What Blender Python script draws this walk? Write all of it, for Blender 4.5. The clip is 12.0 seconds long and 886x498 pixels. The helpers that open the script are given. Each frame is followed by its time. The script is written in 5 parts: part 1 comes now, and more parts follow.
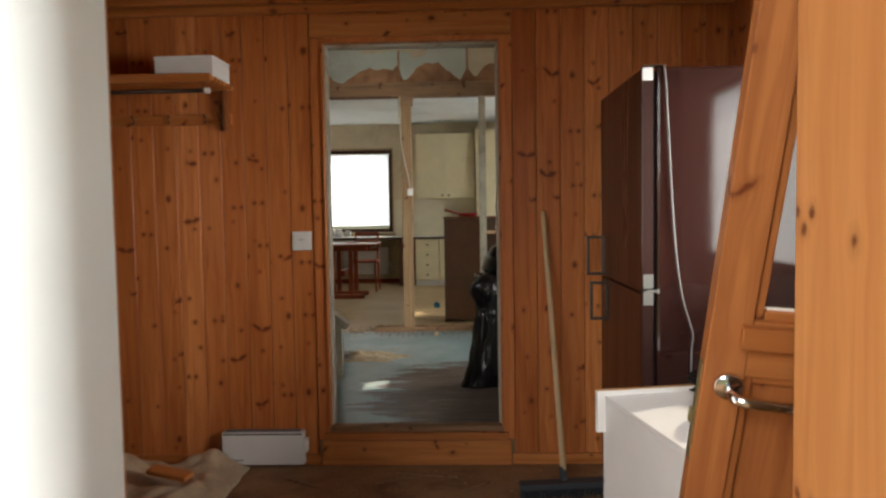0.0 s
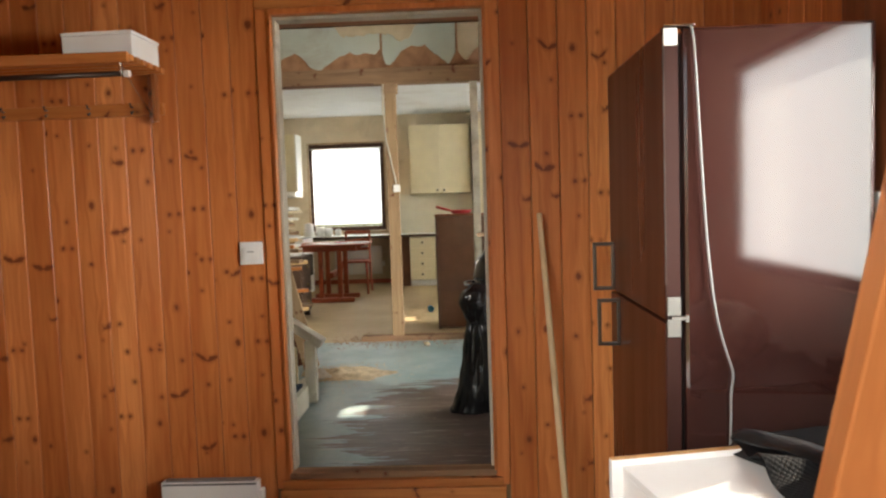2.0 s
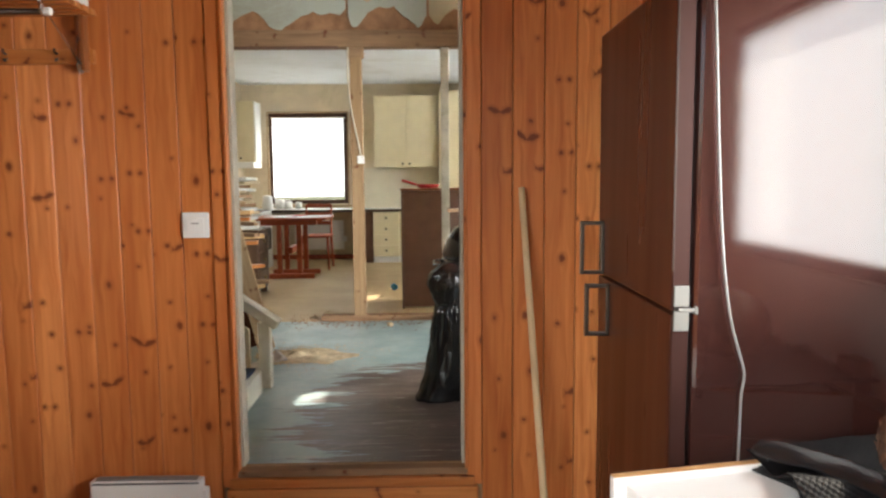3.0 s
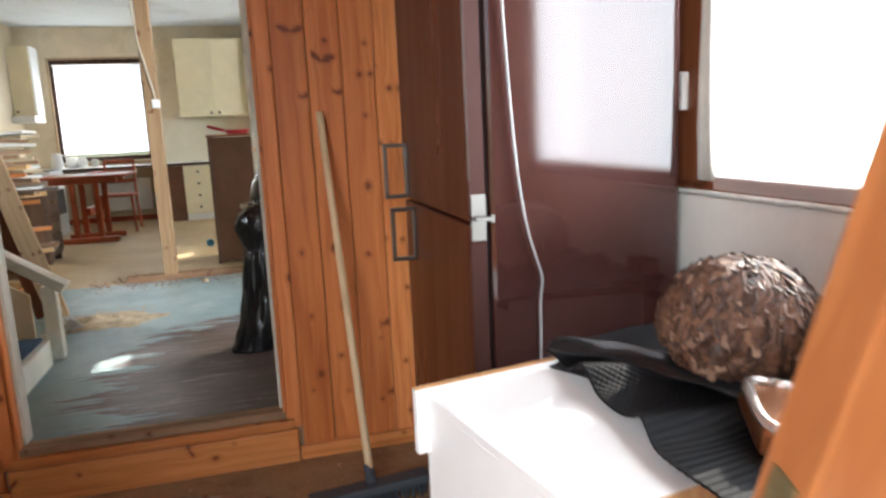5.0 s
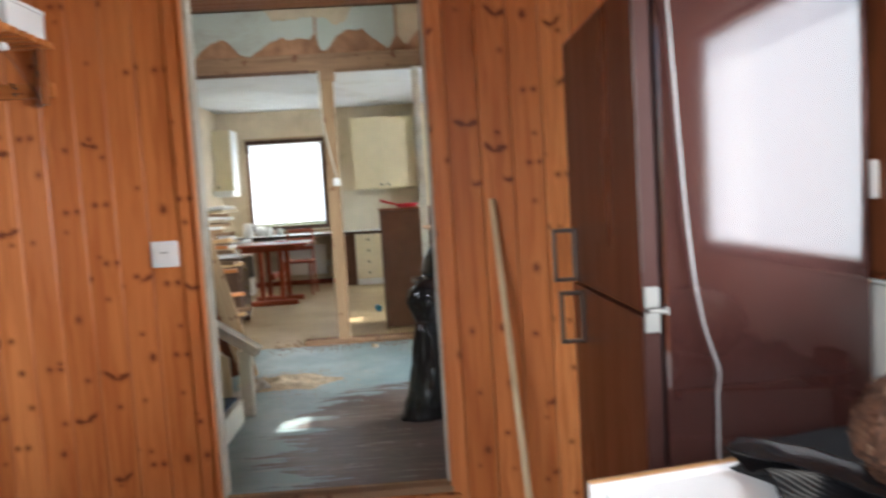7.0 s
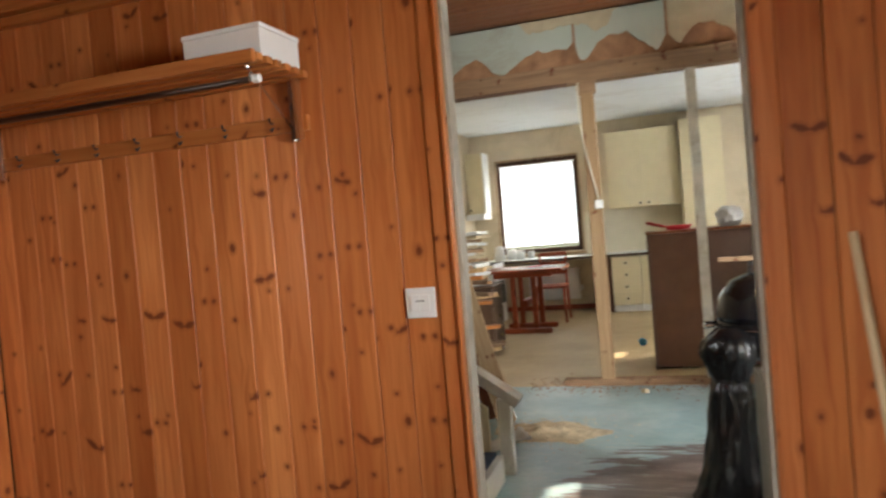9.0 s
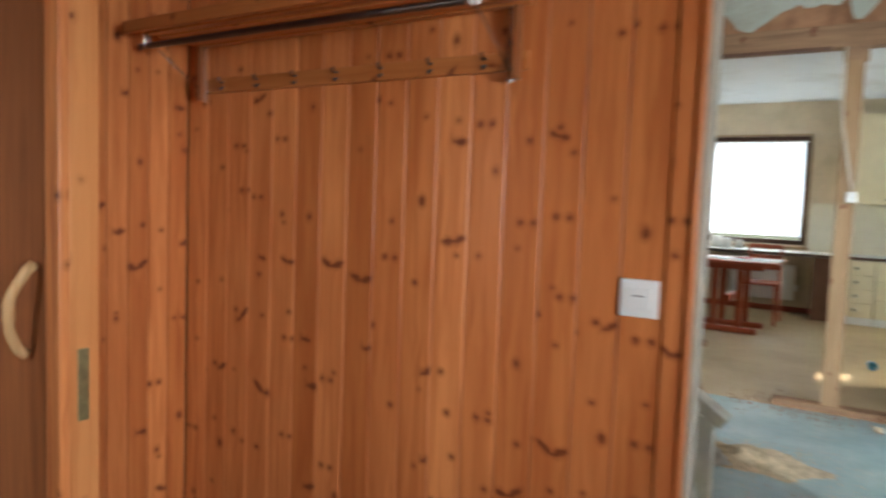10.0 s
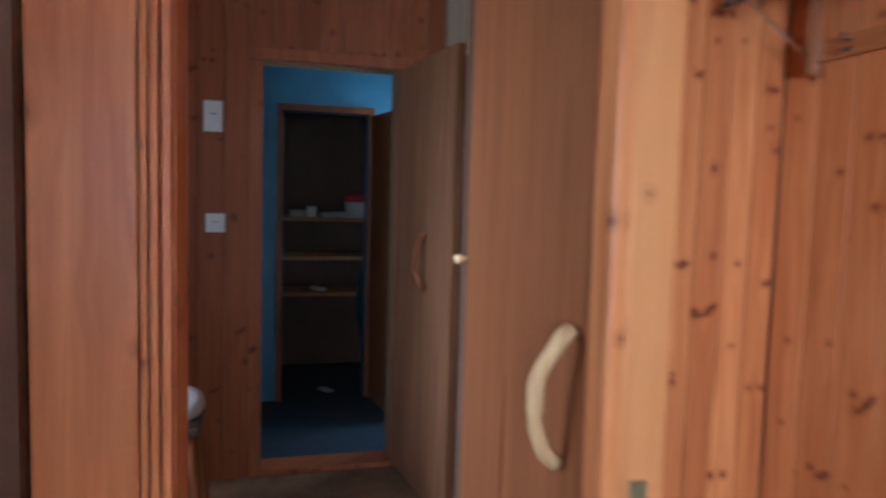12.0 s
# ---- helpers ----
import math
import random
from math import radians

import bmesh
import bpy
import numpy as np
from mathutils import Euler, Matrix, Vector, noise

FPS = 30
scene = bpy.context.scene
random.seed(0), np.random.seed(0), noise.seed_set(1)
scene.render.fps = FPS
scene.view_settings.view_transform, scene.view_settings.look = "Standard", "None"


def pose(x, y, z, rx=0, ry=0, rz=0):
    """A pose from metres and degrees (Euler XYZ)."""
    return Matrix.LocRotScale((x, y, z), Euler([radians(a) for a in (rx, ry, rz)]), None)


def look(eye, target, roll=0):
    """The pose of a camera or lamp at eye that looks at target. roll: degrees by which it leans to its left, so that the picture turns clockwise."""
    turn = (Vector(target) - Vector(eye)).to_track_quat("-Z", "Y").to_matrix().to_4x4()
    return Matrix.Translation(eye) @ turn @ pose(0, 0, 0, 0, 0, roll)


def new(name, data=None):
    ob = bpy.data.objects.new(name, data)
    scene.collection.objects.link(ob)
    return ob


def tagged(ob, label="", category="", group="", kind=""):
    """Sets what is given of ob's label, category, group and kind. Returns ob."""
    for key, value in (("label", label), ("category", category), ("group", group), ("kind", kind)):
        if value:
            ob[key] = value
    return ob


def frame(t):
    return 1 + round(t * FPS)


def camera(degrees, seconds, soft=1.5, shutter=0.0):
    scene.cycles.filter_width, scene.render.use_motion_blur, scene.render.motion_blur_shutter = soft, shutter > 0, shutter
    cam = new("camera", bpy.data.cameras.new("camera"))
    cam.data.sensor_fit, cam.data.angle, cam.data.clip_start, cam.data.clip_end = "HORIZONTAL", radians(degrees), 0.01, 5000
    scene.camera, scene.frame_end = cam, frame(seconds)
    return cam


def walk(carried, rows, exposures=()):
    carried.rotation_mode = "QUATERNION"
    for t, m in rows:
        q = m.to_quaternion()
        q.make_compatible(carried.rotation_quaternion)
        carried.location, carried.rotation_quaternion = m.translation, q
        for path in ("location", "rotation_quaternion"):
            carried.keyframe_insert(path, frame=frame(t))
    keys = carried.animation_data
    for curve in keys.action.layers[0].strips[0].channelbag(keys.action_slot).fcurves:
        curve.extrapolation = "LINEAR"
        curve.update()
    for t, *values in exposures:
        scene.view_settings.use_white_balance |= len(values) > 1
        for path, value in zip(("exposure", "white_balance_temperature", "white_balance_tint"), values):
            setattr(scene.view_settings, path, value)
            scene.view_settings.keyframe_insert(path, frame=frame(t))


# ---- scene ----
import functools

cam = camera(65.2, 12.0, soft=2.3, shutter=0.6)
PATH = [
    (0, (0.25, -0.336, 1.314), (0.191, 1.661, 1.206), -0.9),
    (0.5, (0.251, -0.189, 1.37), (0.235, 1.808, 1.258), -1.9),
    (1, (0.29, -0.01, 1.356), (0.224, 1.984, 1.207), -2.6),
    (1.5, (0.34, 0.139, 1.375), (0.257, 2.133, 1.24), -1.5),
    (2, (0.346, 0.262, 1.359), (0.277, 2.256, 1.229), -1.9),
    (2.5, (0.332, 0.412, 1.342), (0.324, 2.402, 1.143), -1.5),
    (3, (0.305, 0.562, 1.339), (0.344, 2.552, 1.139), -0.5),
    (3.2, (0.295, 0.619, 1.338), (0.396, 2.606, 1.138), -0.6),
    (4.8, (0.393, 0.665, 1.258), (0.875, 2.58, 0.937), -2.3),
    (5, (0.413, 0.647, 1.235), (0.918, 2.551, 0.888), -2.7),
    (5.5, (0.437, 0.626, 1.211), (0.985, 2.506, 0.805), -3.4),
    (6, (0.439, 0.595, 1.223), (0.91, 2.503, 0.852), -4.5),
    (6.5, (0.424, 0.558, 1.277), (0.721, 2.52, 1.03), -5.2),
    (7, (0.357, 0.575, 1.32), (0.436, 2.569, 1.174), -3.5),
    (7.2, (0.325, 0.599, 1.327), (0.302, 2.595, 1.205), -2.9),
    (8.8, (0.18, 1.044, 1.404), (-0.367, 2.968, 1.365), -4.7),
    (9, (0.177, 1.107, 1.394), (-0.429, 3.012, 1.347), -4.8),
    (9.5, (0.106, 1.251, 1.405), (-0.71, 3.075, 1.306), -1.7),
    (10, (-0.059, 1.449, 1.412), (-1.133, 3.13, 1.266), 2.1),
    (10.5, (-0.25, 1.638, 1.419), (-1.577, 3.125, 1.253), 2.0),
    (11, (-0.424, 1.785, 1.409), (-2.037, 2.961, 1.28), -0.4),
    (11.5, (-0.583, 1.836, 1.418), (-2.402, 2.654, 1.274), 0.4),
    (12, (-0.792, 1.834, 1.414), (-2.717, 2.354, 1.26), 1.6),
]
walk(cam, [(t, look(eye, target, roll)) for t, eye, target, roll in PATH],
     exposures=[(0, 0.78, 7300, 10), (0.5, 1.2, 7300, 10), (1.0, 1.38, 7500, 10), (2.5, 1.73, 7300, 10), (5.0, 1.92, 6400, 10), (6.0, 1.72, 6400, 10), (7.0, 1.80, 6300, 10), (9.0, 1.65, 7000, 10), (10.5, 1.85, 5650, 4), (12.0, 2.1, 4850, 2)])

# ---- world, sun, window light ----
world = bpy.data.worlds.new("sky")
scene.world = world
world.use_nodes = True
_nt = world.node_tree
_sky = _nt.nodes.new("ShaderNodeTexSky")
_sky.sky_type, _sky.sun_disc = "NISHITA", False
_sky.sun_elevation, _sky.sun_rotation = radians(31), radians(60.6)
_nt.links.new(_sky.outputs[0], _nt.nodes["Background"].inputs[0])
_nt.nodes["Background"].inputs[1].default_value = 0.05
SUN_TRAVEL = Vector((-0.80, -0.45, -0.55)).normalized()
_s = bpy.data.lights.new("sun", "SUN")
_s.energy, _s.angle, _s.color = 5.0, radians(0.5), (1.0, 0.93, 0.82)
new("sun", _s).matrix_world = look(Vector((20, 10, 15)), Vector((20, 10, 15)) + SUN_TRAVEL)


def sky_panel(name, at, toward, w, h, watts, color=(0.90, 0.95, 1.0)):
    """Sky light that comes in through one opening."""
    l = bpy.data.lights.new(name, "AREA")
    l.shape, l.size, l.size_y, l.energy, l.color = "RECTANGLE", w, h, watts, color
    ob = new(name, l)
    ob.matrix_world = look(at, toward)
    return ob


sky_panel("sky_light_entry_window", (6.4, -0.78, 2.15), (-1.3, 2.75, 1.2), 2.7, 3.2, 1400)
sky_panel("sky_light_front_door", (-1.6, -2.5, 2.6), (0.6, 3.2, 1.0), 2.0, 1.8, 98)
sky_panel("sky_light_kitchen_window", (-1.5, 11.40, 1.66), (-1.5, 6.0, 1.6), 1.15, 1.3, 10)
sky_panel("sky_light_kitchen_side", (2.55, 9.05, 1.65), (-1.0, 9.0, 1.5), 1.4, 1.05, 30)
sky_panel("sky_light_middle_side", (2.55, 5.7, 1.5), (-1.0, 5.5, 1.3), 0.5, 1.0, 44)
sky_panel("sky_light_hall_window", (-2.35, 0.40, 1.45), (-2.2, 3.0, 1.2), 0.75, 1.0, 3.8)
# Fill lamp added to brighten the back room from an unseen side.
sky_panel("sky_light_back_room", (-4.95, 3.62, 1.5), (-5.0, 1.0, 1.3), 0.7, 1.1, 3.6)

# ---- materials ----


class Mat:
    """A small builder of node materials."""

    def __init__(self, name, rough=0.6, metal=0.0, spec=0.5):
        self.m = bpy.data.materials.new(name)
        self.m.use_nodes = True
        self.t = self.m.node_tree
        self.b = self.t.nodes["Principled BSDF"]
        self.b.inputs["Roughness"].default_value = rough
        self.b.inputs["Metallic"].default_value = metal
        self.b.inputs["Specular IOR Level"].default_value = spec

    def n(self, kind, **props):
        node = self.t.nodes.new(kind)
        for k, v in props.items():
            if k == "op":
                node.operation = v
            elif k == "data":
                node.data_type = v
            elif k == "blend":
                node.blend_type = v
        return node

    def link(self, a, b):
        self.t.links.new(a, b)

    def coord(self, sx=1, sy=1, sz=1, shift=True):
        """Object coordinates, scaled, moved by a random amount for each object."""
        tc = self.n("ShaderNodeTexCoord")
        mp = self.n("ShaderNodeVectorMath", op="MULTIPLY")
        mp.inputs[1].default_value = (sx, sy, sz)
        if shift:
            oi = self.n("ShaderNodeObjectInfo")
            mu = self.n("ShaderNodeMath", op="MULTIPLY")
            self.link(oi.outputs["Random"], mu.inputs[0])
            mu.inputs[1].default_value = 37.0
            ad = self.n("ShaderNodeVectorMath", op="ADD")
            self.link(tc.outputs["Object"], ad.inputs[0])
            self.link(mu.outputs[0], ad.inputs[1])
            self.link(ad.outputs[0], mp.inputs[0])
        else:
            self.link(tc.outputs["Object"], mp.inputs[0])
        return mp.outputs[0]

    def noise(self, vec, scale=5, detail=4, rough=0.6, distort=0.0):
        t = self.n("ShaderNodeTexNoise")
        t.inputs["Scale"].default_value = scale
        t.inputs["Detail"].default_value = detail
        t.inputs["Roughness"].default_value = rough
        t.inputs["Distortion"].default_value = distort
        self.link(vec, t.inputs["Vector"])
        return t.outputs["Fac"]

    def ramp(self, fac, stops):
        r = self.n("ShaderNodeValToRGB")
        el = r.color_ramp.elements
        while len(el) < len(stops):
            el.new(0.5)
        for e, (p, c) in zip(el, stops):
            e.position = p
            e.color = (*c, 1) if not isinstance(c, (int, float)) else (c, c, c, 1)
        self.link(fac, r.inputs[0])
        return r.outputs[0]

    def mix(self, fac, a, b, blend="MIX"):
        x = self.n("ShaderNodeMix", data="RGBA", blend=blend)
        for sock, v in ((x.inputs[0], fac), (x.inputs[6], a), (x.inputs[7], b)):
            if isinstance(v, (int, float)):
                sock.default_value = v
            elif isinstance(v, tuple):
                sock.default_value = (*v, 1)
            else:
                self.link(v, sock)
        return x.outputs[2]

    def math(self, op, a, b=0.0):
        x = self.n("ShaderNodeMath", op=op)
        for sock, v in ((x.inputs[0], a), (x.inputs[1], b)):
            if isinstance(v, (int, float)):
                sock.default_value = v
            else:
                self.link(v, sock)
        return x.outputs[0]

    def bump(self, height, strength=0.2, dist=0.002):
        bp = self.n("ShaderNodeBump")
        bp.inputs["Strength"].default_value = strength
        bp.inputs["Distance"].default_value = dist
        self.link(height, bp.inputs["Height"])
        self.link(bp.outputs[0], self.b.inputs["Normal"])

    def colour(self, c):
        if isinstance(c, tuple):
            self.b.inputs["Base Color"].default_value = (*c, 1)
        else:
            self.link(c, self.b.inputs["Base Color"])

    def roughness(self, r):
        self.link(r, self.b.inputs["Roughness"])


def wood(name, light, dark, knot=(0.135, 0.028, 0.009), axis="z", knots=1.0, rough=0.45, grain=1.0, vary=0.35):
    """Knotty timber whose fibres run along one local axis: whorls of round and winged knots along each board."""
    m = Mat(name, rough, 0.0, 0.28)
    tc = m.n("ShaderNodeTexCoord")
    ax = m.n("ShaderNodeSeparateXYZ")
    m.link(tc.outputs["Object"], ax.inputs[0])
    X, Y, Z = ax.outputs
    oi = m.n("ShaderNodeObjectInfo")
    across, along = {"z": (m.math("ADD", X, Y), Z), "x": (m.math("ADD", Y, Z), X), "y": (m.math("ADD", X, Z), Y)}[axis]
    jump = m.math("MULTIPLY", oi.outputs["Random"], 61.0)
    fields, bend = [], across
    if knots > 0:
        pv = m.n("ShaderNodeCombineXYZ")
        m.link(m.math("ADD", across, jump), pv.inputs[0])
        m.link(m.math("ADD", along, jump), pv.inputs[1])
        ragged = m.math("MULTIPLY", m.math("SUBTRACT", m.noise(pv.outputs[0], 46, 3, 0.65), 0.5), 0.022)
        strip = m.math("ROUND", m.math("DIVIDE", across, 0.117))
        local = m.math("SUBTRACT", across, m.math("MULTIPLY", strip, 0.117))
        run = m.math("ADD", m.math("ADD", along, jump), m.math("MULTIPLY", strip, 7.31))

        def whorl(per_metre, offset):
            """Place across and along from the nearest whorl, and its three random numbers."""
            vo = m.n("ShaderNodeTexVoronoi")
            vo.voronoi_dimensions = "1D"
            vo.inputs["Scale"].default_value = 1.0
            w = m.math("MULTIPLY", m.math("ADD", run, offset), per_metre)
            m.link(w, vo.inputs["W"])
            pk = m.n("ShaderNodeSeparateColor")
            m.link(vo.outputs["Color"], pk.inputs[0])
            dl = m.math("ADD", m.math("DIVIDE", m.math("SUBTRACT", w, vo.outputs["W"]), per_metre), ragged)
            dx = m.math("SUBTRACT", local, m.math("MULTIPLY", m.math("SUBTRACT", pk.outputs[0], 0.5), 0.062))
            return dx, dl, pk.outputs

        def when(v, lo, hi):
            """0 where the number lies within the bounds, far below elsewhere."""
            ok = m.math("MULTIPLY", m.math("GREATER_THAN", v, lo), m.math("LESS_THAN", v, hi))
            return m.math("MULTIPLY", m.math("SUBTRACT", ok, 1.0), 1.0)

        def disc(dx, dl, r):
            d = m.math("SQRT", m.math("ADD", m.math("MULTIPLY", dx, dx), m.math("MULTIPLY", dl, dl)))
            return m.math("SUBTRACT", r, d)

        dx, dl, pick = whorl(3.0, 0.0)
        adx = m.math("ABSOLUTE", dx)
        # wings rise outwards from the pith and swell half-way
        tilt = m.math("MULTIPLY", m.math("SUBTRACT", m.math("FRACT", m.math("MULTIPLY", pick[0], 13.7)), 0.5), 0.8)
        steep = m.math("ADD", 0.15, m.math("MULTIPLY", m.math("FRACT", m.math("MULTIPLY", pick[2], 7.3)), 0.55))
        reach = m.math("ADD", 0.026, m.math("MULTIPLY", m.math("FRACT", m.math("MULTIPLY", pick[1], 41.0)), 0.030))
        lift = m.math("SUBTRACT", m.math("ADD", dl, m.math("MULTIPLY", dx, tilt)), m.math("MULTIPLY", adx, steep))
        swell = m.math("MULTIPLY", m.math("MULTIPLY", adx, m.math("SUBTRACT", 1.0, m.math("DIVIDE", adx, reach))), 0.75)
        wing = m.math("SUBTRACT", m.math("ADD", swell, 0.0030), m.math("ABSOLUTE", lift))
        wing = m.math("MINIMUM", wing, m.math("SUBTRACT", reach, adx))
        half = m.math("ADD", dx, m.math("ADD", 0.008, m.math("GREATER_THAN", pick[2], 0.55)))
        wing = m.math("ADD", m.math("MINIMUM", wing, half), when(pick[1], 0.42, 0.62))
        pair = m.math("ADD", disc(m.math("SUBTRACT", adx, 0.020), dl, 0.0085), when(pick[1], 0.62, 0.80))
        size = m.math("ADD", 0.006, m.math("MULTIPLY", pick[2], 0.009))
        single = m.math("ADD", disc(dx, m.math("MULTIPLY", dl, 0.75), size), when(pick[1], 0.16, 0.42))
        sx, sl, sp = whorl(4.6, 3.7)
        small = m.math("ADD", disc(sx, sl, m.math("ADD", 0.003, m.math("MULTIPLY", sp[2], 0.006))), when(sp[1], 0.55, 1.1))
        fields = [wing, pair, single, small]
        near = m.math("EXPONENT", m.math("MULTIPLY", m.math("ADD", m.math("MULTIPLY", dl, dl), m.math("MULTIPLY", m.math("MULTIPLY", dx, dx), 1.5)), -700.0))
        bend = m.math("SUBTRACT", across, m.math("MULTIPLY", m.math("MULTIPLY", dx, near), 0.7))
    gv = m.n("ShaderNodeCombineXYZ")
    m.link(m.math("ADD", bend, jump), gv.inputs[0])
    m.link(m.math("MULTIPLY", m.math("ADD", along, jump), 0.05), gv.inputs[1])
    v = gv.outputs[0]
    rings = m.noise(v, 36, 3, 0.55, 0.7)
    fibre = m.noise(v, 260, 2, 0.6)
    broad = m.noise(v, 9, 2, 0.5)
    base = m.ramp(rings, [(0.28, dark), (0.66, light)])
    tone = m.math("ADD", m.math("MULTIPLY", oi.outputs["Random"], vary), 1.0 - vary / 2)
    tone3 = m.n("ShaderNodeCombineColor")
    for i in range(3):
        m.link(m.math("POWER", tone, (0.7, 1.0, 1.25)[i]), tone3.inputs[i])
    base = m.mix(1.0, base, tone3.outputs[0], "MULTIPLY")
    base = m.mix(m.math("MULTIPLY", fibre, 0.22 * grain), base, dark)
    base = m.mix(m.math("MULTIPLY", m.ramp(broad, [(0.46, 0.0), (0.70, 1.0)]), 0.45), base, dark)
    if fields:
        f = functools.reduce(lambda p, q: m.math("MAXIMUM", p, q), fields)
        halo = m.math("MULTIPLY", m.ramp(m.math("ADD", m.math("MULTIPLY", f, 20.0), 0.5), [(0.22, 0.0), (0.50, 1.0)]), 0.55 * min(1.0, knots))
        base = m.mix(halo, base, tuple(0.62 * c for c in dark))
        core = m.ramp(m.math("ADD", m.math("MULTIPLY", f, 60.0), 0.5), [(0.38, 0.0), (0.78, 1.0)])
        base = m.mix(m.math("MULTIPLY", core, 0.88), base, knot)
    m.colour(base)
    m.bump(m.math("ADD", rings, m.math("MULTIPLY", fibre, 0.6)), 0.10, 0.0012)
    m.roughness(m.ramp(broad, [(0.2, max(0.1, rough - 0.10)), (0.8, rough + 0.12)]))
    return m.m


def plain(name, c, rough=0.5, metal=0.0, vary=0.12, scale=6, bump=0.05, spec=0.5, dirt=None):
    """Paint, metal or plastic with slight mottling, grime and relief."""
    m = Mat(name, rough, metal, spec)
    v = m.coord(shift=True)
    a = m.noise(v, scale, 5, 0.6)
    f = m.noise(v, scale * 14, 3, 0.6)
    col = m.ramp(a, [(0.25, tuple(x * (1 - vary) for x in c)), (0.75, tuple(min(1, x * (1 + vary)) for x in c))])
    if dirt:
        col = m.mix(m.ramp(m.noise(v, scale * 0.6, 7, 0.7, 0.6), [(0.52, 0.0), (0.72, 0.8)]), col, dirt)
    m.colour(col)
    m.bump(f, bump, 0.002)
    m.roughness(m.ramp(f, [(0.2, max(0.03, rough * 0.85)), (0.8, min(1, rough * 1.15))]))
    return m.m


PINE = wood("varnished_pine", (0.645, 0.235, 0.074), (0.41, 0.113, 0.031), rough=0.40, vary=0.62)
PINE_TRIM = wood("varnished_pine_trim", (0.62, 0.222, 0.070), (0.45, 0.126, 0.035), vary=0.08)
# Darker copy of the pine: the hall end's shade is in its colour.
PINE_SHADED = wood("hall_shaded_pine", (0.40, 0.125, 0.042), (0.27, 0.070, 0.022), vary=0.4)
PINE_X = wood("varnished_pine_lengthwise", (0.56, 0.215, 0.065), (0.40, 0.130, 0.034), axis="x", knots=0.8)
PINE_RAW = wood("pine_door", (0.46, 0.165, 0.052), (0.29, 0.088, 0.027), knots=0.6, rough=0.42, grain=1.6)
# Door pine made lighter: daylight on the jambs is put into the colour.
JAMB_LIT = wood("daylit_jamb_pine", (0.66, 0.285, 0.100), (0.54, 0.200, 0.062), knots=0.8, rough=0.5, vary=0.1)
PINE_RAW_X = wood("pine_door_rail", (0.46, 0.165, 0.05), (0.33, 0.100, 0.028), axis="x", knots=0.4, rough=0.38)
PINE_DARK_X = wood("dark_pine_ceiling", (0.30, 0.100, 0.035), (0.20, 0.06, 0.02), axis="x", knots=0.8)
STUD = wood("bare_stud", (0.40, 0.27, 0.155), (0.27, 0.17, 0.09), knots=0.8, rough=0.75)
STUD_X = wood("bare_beam", (0.34, 0.21, 0.12), (0.20, 0.12, 0.07), axis="x", knots=0.8, rough=0.8)
VENEER = wood("dark_veneer", (0.34, 0.118, 0.042), (0.17, 0.054, 0.019), knots=0.0, grain=1.8, rough=0.33, vary=0.15)
BROOMSTICK = wood("worn_broomstick", (0.55, 0.40, 0.24), (0.42, 0.29, 0.16), knots=0.0, rough=0.6)
HORN = wood("pale_branch_wood", (0.66, 0.43, 0.21), (0.50, 0.29, 0.12), knots=0.4, rough=0.5)
REDWOOD = wood("red_stained_wood", (0.36, 0.080, 0.030), (0.25, 0.048, 0.018), axis="x", knots=0.2, rough=0.4)
DARKWOOD = wood("old_dark_wood", (0.10, 0.055, 0.03), (0.05, 0.026, 0.015), knots=0.0, rough=0.5)
BROWNBOARD = plain("brown_hardboard", (0.130, 0.060, 0.032), 0.65, vary=0.18, spec=0.2)
FRIDGE = plain("brown_enamel", (0.036, 0.013, 0.011), 0.085, vary=0.05, scale=3, bump=0.006, spec=0.9)
FRIDGE.node_tree.nodes["Principled BSDF"].inputs["Coat Weight"].default_value = 0.55
FRIDGE.node_tree.nodes["Principled BSDF"].inputs["Coat IOR"].default_value = 1.5
FRIDGE.node_tree.nodes["Principled BSDF"].inputs["Coat Roughness"].default_value = 0.07
FRIDGE_EDGE = plain("brown_door_edge", (0.040, 0.016, 0.013), 0.5, vary=0.08, scale=9, bump=0.02, spec=0.15)
FRIDGE_DOOR = wood("brown_woodgrain_foil", (0.095, 0.028, 0.014), (0.060, 0.017, 0.009), knots=0.0, rough=0.30, vary=0.0)
CHROME = plain("chrome", (0.72, 0.71, 0.69), 0.14, 1.0, vary=0.08, scale=14, bump=0.02)
DARK_CHROME = plain("dark_chrome", (0.13, 0.11, 0.10), 0.30, 0.9, vary=0.15, scale=20)
BLACK_METAL = plain("blackened_metal", (0.05, 0.042, 0.04), 0.4, 0.5)
BRASS = plain("dull_brass", (0.30, 0.25, 0.13), 0.5, 0.8, vary=0.3, scale=30)
WHITE = plain("white_paint", (0.76, 0.755, 0.73), 0.45, vary=0.05, bump=0.03)
WHITE_DOOR = plain("white_door_paint", (0.77, 0.80, 0.80), 0.4, vary=0.03, bump=0.02)
WHITE_PLASTIC = plain("white_plastic", (0.78, 0.775, 0.75), 0.35, vary=0.03, bump=0.01)
MELAMINE = plain("white_melamine", (0.80, 0.79, 0.775), 0.35, vary=0.04, bump=0.01)
CHIPBOARD = wood("raw_chipboard", (0.55, 0.32, 0.15), (0.42, 0.22, 0.09), knots=0.0, rough=0.8)
CREAM = plain("cream_lacquer", (0.71, 0.615, 0.40), 0.35, vary=0.05)
CREAM_WALL = plain("cream_wallpaper", (0.65, 0.545, 0.39), 0.8, vary=0.10, scale=2.5, bump=0.1, dirt=(0.45, 0.37, 0.24))
TILE_WALL = plain("splashback_board", (0.66, 0.60, 0.46), 0.5, vary=0.06)
